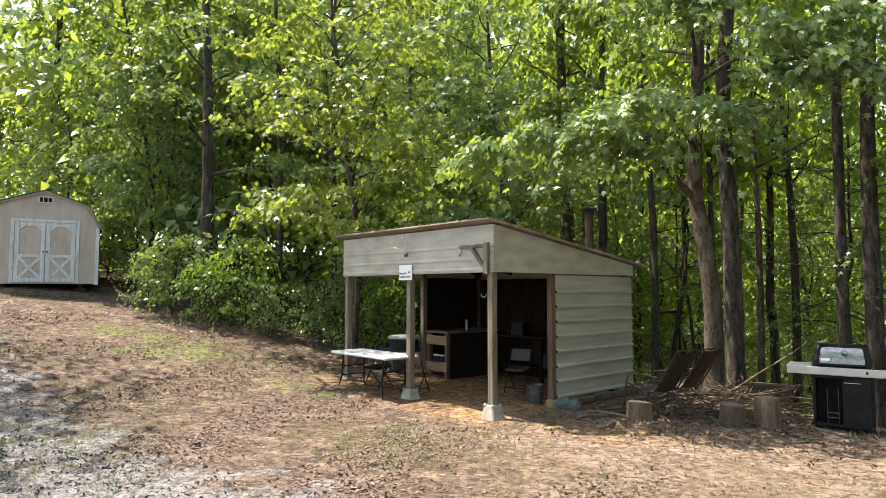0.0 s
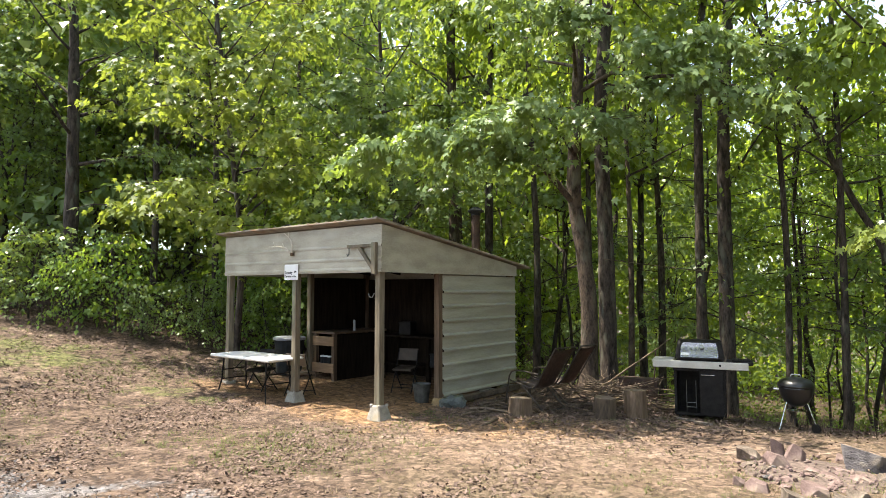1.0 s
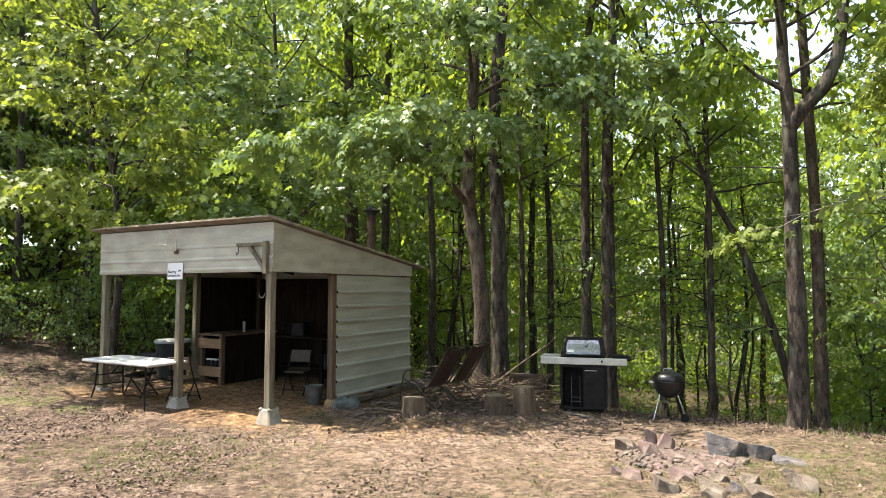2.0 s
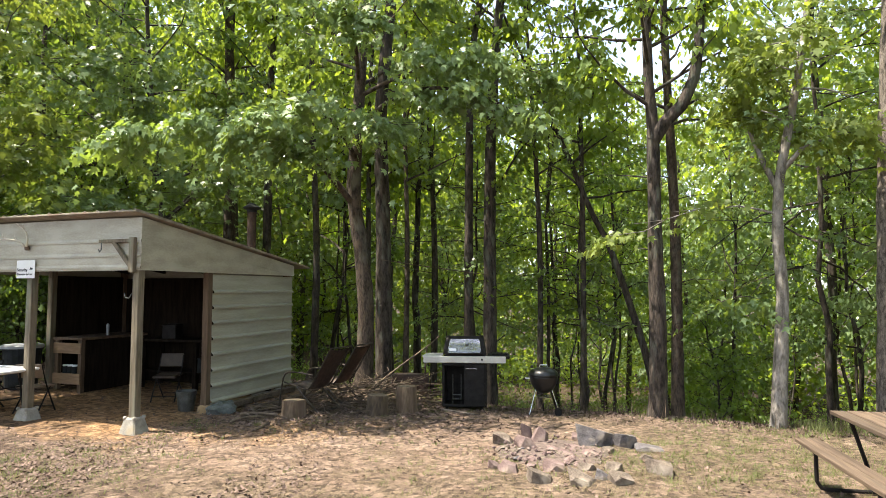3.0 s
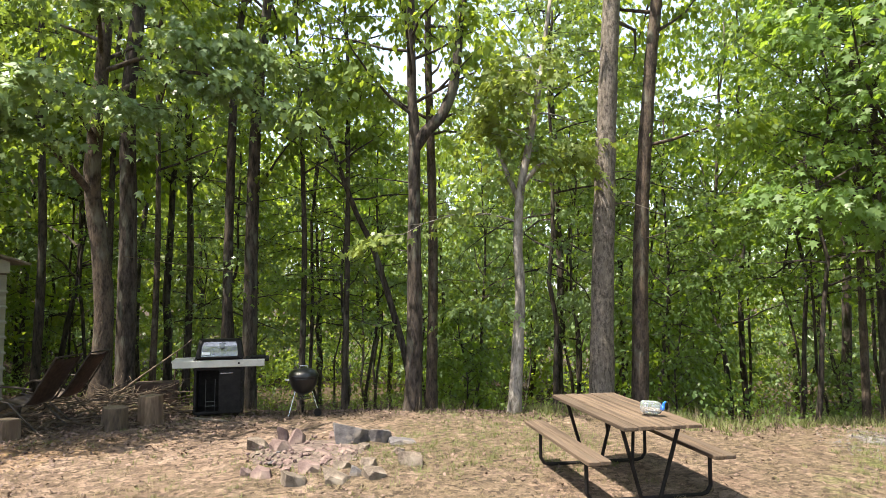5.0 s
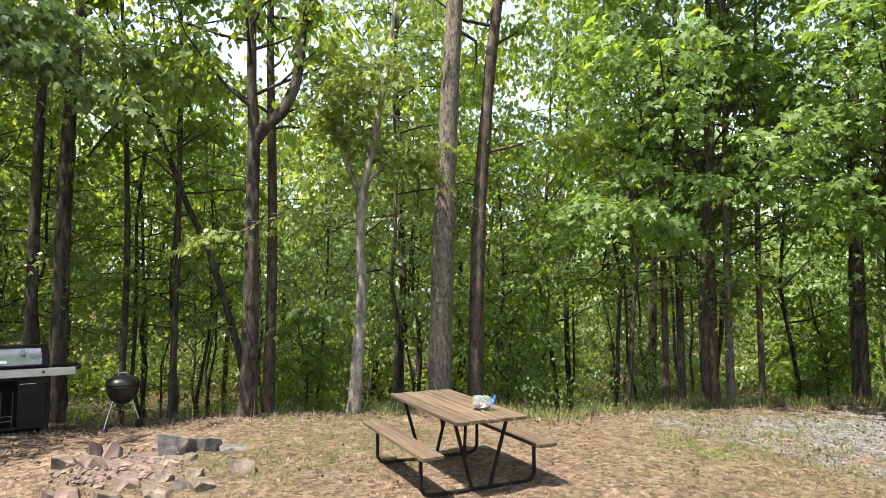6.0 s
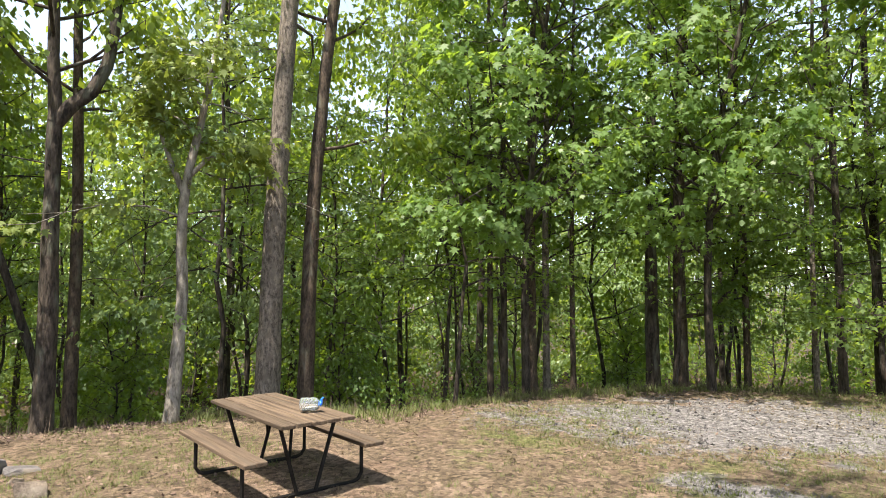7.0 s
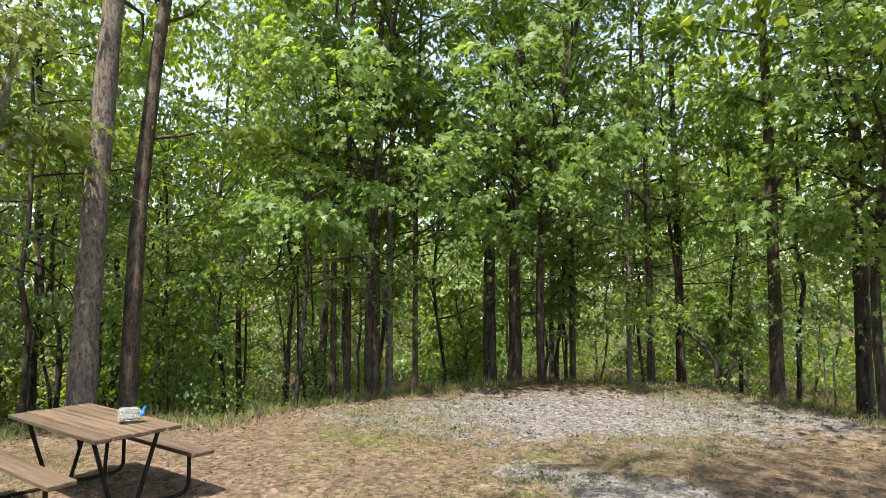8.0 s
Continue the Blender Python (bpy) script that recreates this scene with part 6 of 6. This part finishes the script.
def build_brush():
    rng = PyRng(21)
    g = thing("brush_pile", pose(4.35, 11.0, gzf(4.35, 11.0)), "heap of dry fallen branches and sticks", "brush pile")
    meshes = []
    for k in range(10):
        bm = bmesh.new()
        L = 1.0
        p = [Vector((0, 0, 0))]
        d = Vector((1, 0, 0))
        for i in range(6):
            d = (d + Vector((0, rng.uniform(-0.22, 0.22), rng.uniform(-0.16, 0.16)))).normalized()
            p.append(p[-1] + d * L / 6)
        tube(bm, p, [0.014 * (1 - 0.1 * i) for i in range(7)], 6)
        if k % 2:
            tube(bm, [p[3], p[3] + Vector((0.16, 0.12, 0.06)), p[3] + Vector((0.26, 0.26, 0.05))], [0.008, 0.006, 0.003], 5)
        meshes.append(finish(bm, "stick", M_STICK, True))
    base = gzf(4.35, 11.0)
    for i in range(290):
        ob = new("stick", meshes[i % 10])
        ob.parent = g
        x, y = rng.gauss(4.0, 1.0), rng.gauss(10.75, 0.45)
        if i % 3 == 0:
            x, y = rng.gauss(5.0, 0.5), rng.gauss(11.1, 0.35)
        s = rng.uniform(0.25, 1.05)
        heap = max(0.0, 0.42 - 0.35 * math.hypot(x - 4.9, (y - 11.1) * 1.6))
        ob.matrix_basis = pose(x - 4.35, y - 11.0, gzf(x, y) - base + 0.02 + rng.random() * (0.05 + heap), rng.uniform(-180, 180), rng.uniform(-16, 10) * (0.3 + heap * 2), rng.uniform(0, 360)) @ Matrix.Diagonal((s, s * rng.uniform(0.7, 1.5), s * 1.0, 1))
    bm = bmesh.new()
    tube(bm, curve_pts([(4.75, 11.1, 0.15), (5.3, 11.0, 0.55), (5.9, 10.9, 0.95), (6.1, 10.85, 1.12)], 0.2), [0.019, 0.018, 0.017, 0.016, 0.015, 0.013, 0.012, 0.01, 0.009, 0.007][:len(curve_pts([(4.75, 11.1, 0.15), (5.3, 11.0, 0.55), (5.9, 10.9, 0.95), (6.1, 10.85, 1.12)], 0.2))], 7)
    solo("long_branch", bm, M_STICK, Matrix(), "long pale dead branch propped up on the brush pile", "branch", smooth=True)
    for i, (x, y, L, a, r) in enumerate([(2.35, 10.15, 0.6, 20, 0.022), (2.6, 10.35, 0.7, -35, 0.026), (2.75, 10.75, 0.9, 60, 0.024), (3.3, 10.5, 0.8, -15, 0.02), (2.5, 10.6, 0.6, 75, 0.02), (2.85, 10.5, 0.5, 10, 0.018), (3.0, 11.2, 1.1, 35, 0.035), (3.6, 11.7, 1.3, 50, 0.045)]):
        bm = bmesh.new()
        p = [(-L / 2, 0, 0), (-L / 5, 0.06, 0.02), (L / 6, -0.05, 0.03), (L / 2, 0.05, 0.0)]
        q = curve_pts(p, 0.12)
        tube(bm, q, [r * (1 - 0.5 * j / len(q)) for j in range(len(q))], 8, True, 0.1, rng)
        solo("dead_limb", bm, M_STICK, pose(x, y, gzf(x, y) + r * 0.8, 0, 0, a), "weathered dead limb on the ground by the shelter", "branch", "dead limbs", smooth=True)
    # beam and blocks beneath the cladding
    for i in range(3):
        bm = bmesh.new()
        box(bm, (0, 0, 0.07), (0.36, 0.2, 0.16), rot("Z", 6 * i), 0.02)
        solo("foundation_block", bm, M_DIRT_STAIN if i == 0 else M_CONC, SHED @ pose(0.02, 2.2 + i * 0.72, -0.05, 0, 0, 90), "rough block under the shelter's side wall", "block", "foundation blocks")
    bm = bmesh.new()
    box(bm, (0, 0, 0), (2.3, 0.1, 0.1), None, 0.012)
    solo("sill_log", bm, M_STICK, SHED @ pose(0.16, 2.65, 0.06, 0, 0, 90), "grey timber lying along the shelter's side wall", "timber")
    # crumpled tarp
    bm = bmesh.new()
    bmesh.ops.create_icosphere(bm, subdivisions=3, radius=0.2)
    for v in bm.verts:
        v.co *= 1 + 0.35 * noise.noise(v.co * 9)
        v.co.z = max(v.co.z * 0.75, -0.06)
    x, y = 2.12, 10.98
    solo("crumpled_tarp", bm, M_TARP, pose(x, y, gzf(x, y) + 0.05) @ Matrix.Diagonal((1.2, 0.8, 1, 1)), "crumpled pale plastic tarp beside the shelter post", "tarp")
    # black planter trough and a spade by the stump
    bm = bmesh.new()
    box(bm, (0, 0, 0.17), (0.68, 0.32, 0.34), None, 0.01, 1.06)
    solo("metal_trough", bm, M_RUST, pose(5.8, 11.5, gzf(5.8, 11.5) + 0.05, 0, 0, -32), "dark rusty metal trough behind the stumps", "trough")
    g = thing("spade", pose(5.85, 11.05, gzf(5.85, 11.05), 0, 4, -34), "rusty spade standing upright beside the stump", "spade")
    bm = bmesh.new()
    tube(bm, [(0, 0, 0.2), (0, 0, 0.95)], 0.014, 8)
    part("shaft", bm, M_RUST, g)
    bm = bmesh.new()
    box(bm, (0, 0, 0.12), (0.15, 0.015, 0.24), None, 0.006)
    part("blade", bm, M_RUST, g)


build_brush()


# ---- barn ----
def build_barn():
    x, y = -11.0, 17.5
    W, HE, HA, L = 2.64, 1.62, 2.54, 3.4
    z0 = 2.17
    g = thing("storage_barn", pose(x, y, z0, 0, 0, 32.2), "beige gambrel-roofed storage barn with pale blue double doors", "shed")
    half = [(W / 2, 0), (W / 2, HE), (W / 2 - 0.32, HA - 0.36), (0, HA)]
    prof = half + [(-a, b) for a, b in half[-2::-1]]
    bm = bmesh.new()
    f = [bm.verts.new((a, 0, b)) for a, b in prof]
    k = [bm.verts.new((a, L, b)) for a, b in prof]
    bm.faces.new(f)
    bm.faces.new(k[::-1])
    for i in range(len(prof)):
        j = (i + 1) % len(prof)
        bm.faces.new((f[i], k[i], k[j], f[j]))
    part("wall", bm, M_BARN, g, "beige panel siding, lightly stained")
    bm = bmesh.new()
    rp = [(W / 2 + 0.10, HE - 0.08), (W / 2 - 0.30, HA - 0.33), (0, HA + 0.03), (-W / 2 + 0.30, HA - 0.33), (-W / 2 - 0.10, HE - 0.08)]
    rows = []
    for yy in (-0.10, L + 0.1):
        rows.append(([bm.verts.new((a, yy, b)) for a, b in rp], [bm.verts.new((a * 1.005, yy, b + 0.03)) for a, b in rp]))
    for i in range(4):
        bm.faces.new((rows[0][0][i], rows[1][0][i], rows[1][0][i + 1], rows[0][0][i + 1]))
        bm.faces.new((rows[0][1][i + 1], rows[1][1][i + 1], rows[1][1][i], rows[0][1][i]))
        for q in (0, 1):
            bm.faces.new((rows[q][0][i], rows[q][0][i + 1], rows[q][1][i + 1], rows[q][1][i]))
    for i in (0, 4):
        bm.faces.new((rows[0][0][i], rows[1][0][i], rows[1][1][i], rows[0][1][i]))
    part("roof", bm, M_SHINGLE, g, "dark shingled gambrel roof")
    for s in (-1, 1):
        bm = bmesh.new()
        box(bm, (s * (W / 2 - 0.035), -0.012, HE / 2 - 0.03), (0.09, 0.025, HE), None, 0.004)
        part("corner_trim", bm, M_BARNTRIM, g)
    bm = bmesh.new()
    for a, b in zip(rp, rp[1:]):
        mx, mz, ln = (a[0] + b[0]) / 2, (a[1] + b[1]) / 2, math.hypot(a[0] - b[0], a[1] - b[1])
        box(bm, (mx, -0.06, mz - 0.02), (ln, 0.03, 0.04), rot("Y", -math.degrees(math.atan2(b[1] - a[1], b[0] - a[0]))), 0.003)
    part("barge_board", bm, M_BARN, g, "beige roof edge board")
    bm = bmesh.new()
    for s in (-1, 1):
        box(bm, (0.03 + s * 0.765, -0.014, 0.87), (0.085, 0.028, 1.70), None, 0.004)
    box(bm, (0.03, -0.014, 1.735), (1.62, 0.028, 0.085), None, 0.004)
    part("door_frame", bm, M_BARNTRIM, g)
    for s in (-1, 1):
        c = 0.03 + s * 0.36
        bm = bmesh.new()
        box(bm, (c, -0.012, 0.86), (0.70, 0.02, 1.64), None, 0.003)
        door = part("door", bm, M_BARN, g, "beige door with pale blue stiles and cross braces")
        bm = bmesh.new()
        for dx in (-0.3, 0.3):
            box(bm, (c + dx, -0.032, 0.86), (0.1, 0.024, 1.64), None, 0.003)
        for z, h in ((1.625, 0.11), (0.76, 0.08), (0.10, 0.1)):
            box(bm, (c, -0.0315, z), (0.50, 0.022, h), None, 0.003)
        for dx in (-1, 1):
            box(bm, (c + dx * 0.205, -0.031, 1.53), (0.16, 0.02, 0.05), rot("Y", dx * 45), 0.003)
            box(bm, (c, -0.0325 - 0.002 * dx, 0.435), (0.73, 0.02, 0.07), rot("Y", dx * 49), 0.003)
        part("door_trim", bm, M_BARNTRIM, door)
        bm = bmesh.new()
        tube(bm, [(0.03 + s * 0.045, -0.05, 0.88), (0.03 + s * 0.045, -0.08, 0.88)], 0.022, 8)
        part("latch", bm, M_BLACK, door)
    bm = bmesh.new()
    box(bm, (0.0, -0.012, 2.32), (0.36, 0.025, 0.17), None, 0.003)
    v = part("vent", bm, M_BARNTRIM, g, "small white gable vent")
    for q in (-1, 0, 1):
        bm = bmesh.new()
        box(bm, (q * 0.105, -0.026, 2.32), (0.085, 0.012, 0.125), None, 0.002)
        part("louvre", bm, M_BLACK, v)
    for s in (-1, 1):
        bm = bmesh.new()
        box(bm, (s * 0.9, L / 2, -0.06), (0.12, L, 0.1), None, 0.01)
        part("skid", bm, M_SHADED_WOOD, g, "dark timber skid")
    # piers coloured near black for the shaded gap under the barn
    for s in (-1, 0, 1):
        for yy in (0.2, 2.6):
            xx, yw = x + s * 0.9 * math.cos(radians(32.2)) - yy * math.sin(radians(32.2)), y + s * 0.9 * math.sin(radians(32.2)) + yy * math.cos(radians(32.2))
            h = z0 - 0.11 - gzf(xx, yw) + 0.15
            if h < 0.06:
                continue
            bm = bmesh.new()
            box(bm, (s * 0.9, yy, -0.11 - h / 2), (0.3, 0.2, h), None, 0.012)
            part("pier", bm, M_DARKBIN, g, "block pier darkened for the shade under the barn")


build_barn()

# rope tied between two trunks
bm = bmesh.new()
tube(bm, curve_pts([(5.4, 12.08, 2.62), (6.4, 12.0, 2.50), (7.85, 11.68, 2.32)], 0.3), 0.009, 5)
solo("rope", bm, M_STICK, Matrix(), "thin rope strung between two oak trunks", "rope")


# ---- ground cover ----
def cover(name, label, category, n, seed, sampler, build, material, k):
    """Loose cover laid over the ground: n pieces where sampler gives a weight."""
    rng = np.random.default_rng(seed)
    pts = []
    while len(pts) < n:
        az = rng.uniform(-42, 138, n)
        d = np.sqrt(rng.uniform(3.8 ** 2, 20 ** 2, n))
        keep_near = np.clip((9.0 / d) ** 1.2, 0, 1)
        x, y = d * np.sin(np.radians(az)), d * np.cos(np.radians(az))
        w = sampler(x, y, d) * keep_near
        ok = rng.random(n) < w
        pts += list(zip(x[ok], y[ok]))
    P = np.array(pts[:n])
    P = np.column_stack([P, gz(P[:, 0], P[:, 1])])
    V = build(P, rng)
    ob = new(name, np_mesh(name, V, k, material))
    return tagged(ob, label, category, kind="stuff")


def patch(x, y, scale, seed):
    """Smooth random field between 0 and 1."""
    v = np.zeros_like(x)
    r = np.random.default_rng(seed)
    for i in range(7):
        a, p, f = r.uniform(0, 6.28), r.uniform(0, 6.28), scale * r.uniform(0.6, 2.2)
        v = v + np.sin((x * math.cos(a) + y * math.sin(a)) * f + p)
    return 1 / (1 + np.exp(-1.3 * v))


def inside_shed(x, y):
    lx, ly = shed_local(x, y)
    return (lx > -4.3) & (lx < 0.2) & (ly > -0.5) & (ly < 4.0)


def flat_pieces(P, rng, size, lift, curl, T=OVATE):
    n = len(P)
    a = rng.uniform(0, 6.28, n)
    f = np.stack([np.cos(a), np.sin(a), rng.normal(0, curl, n)], -1)
    up = np.array([0, 0, 1.0]) + rng.normal(0, curl, (n, 3))
    s = np.cross(f, up)
    s /= np.linalg.norm(s, axis=1)[:, None]
    u = np.cross(s, f)
    sz = size * rng.uniform(0.5, 1.4, n)
    z = P + np.array([0, 0, 1.0]) * (lift * rng.uniform(0.4, 1.2, n))[:, None]
    V = z[:, None] + sz[:, None, None] * (T[None, :, :1] * s[:, None] + T[None, :, 1:2] * f[:, None] - 1.6 * T[None, :, 2:] * u[:, None])
    return V.reshape(-1, 3)


def blades(P, rng, height, width, per, lean):
    n = len(P)
    Q = np.repeat(P, per, 0)
    m = n * per
    Q[:, :2] += rng.normal(0, 0.035, (m, 2))
    Q[:, 2] -= 0.01
    a = rng.uniform(0, 6.28, m)
    h = np.repeat(height * rng.uniform(0.4, 1.3, n), per) * rng.uniform(0.6, 1.2, m)
    side = np.stack([-np.sin(a), np.cos(a), 0 * a], -1) * width
    tip = np.stack([np.cos(a) * lean * h, np.sin(a) * lean * h, h], -1) * rng.uniform(0.7, 1.2, m)[:, None]
    V = np.stack([Q - side, Q + side, Q + tip], 1)
    return V.reshape(-1, 3)


def w_litter(x, y, d):
    base = np.clip(0.95 - 0.12 * (x + 1), 0.08, 1.3) * (0.06 + 0.96 * patch(x, y, 1.1, 4) ** 1.5)
    base = base * np.clip(0.15 + (0.6 * x + 0.8 * y - 3.9) / 1.0, 0.15, 1)
    woods = np.clip(0.6 + (d - edge_at(x, y)) / 1.5, 0, 0.95)
    shade = 1.3 * blob(x, y, 4.3, 10.4, 2.9, 1.5, -15)
    return np.where(inside_shed(x, y), 0.05, np.maximum.reduce([base * (d < edge_at(x, y) + 3), woods * (d < edge_at(x, y) + 4), shade]))


def w_grass(x, y, d):
    return np.where(inside_shed(x, y), 0, np.maximum(np.clip(0.75 + 0.12 * (x - 4), 0.7, 1.5) * patch(x, y, 0.9, 8) ** 2, 0.9 * (blob(x, y, 5.3, 6.2, 0.9, 0.9) > 0.5) * patch(x, y, 2.2, 31)) * (blob(x, y, 3.8, 10.4, 1.9, 0.9, -12) < 0.45) * (d < edge_at(x, y) + 0.6))


def w_straw(x, y, d):
    return np.where(inside_shed(x, y), 0, np.clip(0.35 + 0.08 * x, 0.12, 0.95) * patch(x, y, 0.8, 12) * (d < edge_at(x, y) + 0.4))


def w_gravel(x, y, d):
    drive = np.clip((4.75 - 0.6 * x - 0.8 * y) / 1.2, 0, 1) * (x < 2.0)
    a = np.clip((blob(x, y, 10.4, -3.4, 4.7, 2.3, 86) - 0.42) * 6, 0, 1)
    b = np.clip((blob(x, y, 6.3, -2.3, 1.6, 0.6, 42) - 0.42) * 5, 0, 1)
    return np.maximum.reduce([drive, a, b]) * (0.25 + 0.75 * patch(x, y, 1.6, 15))


cover("leaf_litter", "scattered dry brown fallen leaves on the ground", "leaves", 92000, 41, w_litter, lambda P, r: flat_pieces(P, r, 0.041, 0.006, 0.24), M_LITTER, 4)
cover("green_grass", "sparse short green grass tufts", "grass", 9500, 42, w_grass, lambda P, r: blades(P, r, 0.058, 0.0045, 9, 0.8), M_GRASS, 3)
cover("dry_grass", "thin straw-coloured dry grass", "grass", 9500, 43, w_straw, lambda P, r: blades(P, r, 0.042, 0.004, 9, 1.3), M_STRAW, 3)
STONE = np.array([(-0.5, -0.3, 0.25), (0.4, -0.45, 0.3), (0.55, 0.35, 0.2), (-0.3, 0.5, 0.35), (-0.65, 0.1, 0.05)])
cover("gravel", "grey crushed limestone gravel", "gravel", 22000, 44, w_gravel, lambda P, r: flat_pieces(P, r, 0.032, 0.012, 0.4, STONE), M_GRAVEL, 5)


def w_weeds(x, y, d):
    return np.clip(1 - np.abs(d - edge_at(x, y) - 0.5) / 1.1, 0, 1) * (0.2 + 0.8 * patch(x, y, 0.9, 19))


cover("dry_weeds", "tall dry weeds and stems along the wood's edge", "weeds", 900, 45, w_weeds, lambda P, r: blades(P, r, 0.26, 0.0045, 5, 0.5), M_STICK, 3)
cover("green_weeds", "green weeds along the wood's edge", "weeds", 1700, 46, lambda x, y, d: w_weeds(x, y, d) * (np.degrees(np.arctan2(x, y)) > 58), lambda P, r: blades(P, r, 0.14, 0.008, 8, 0.7), M_GRASS, 3)
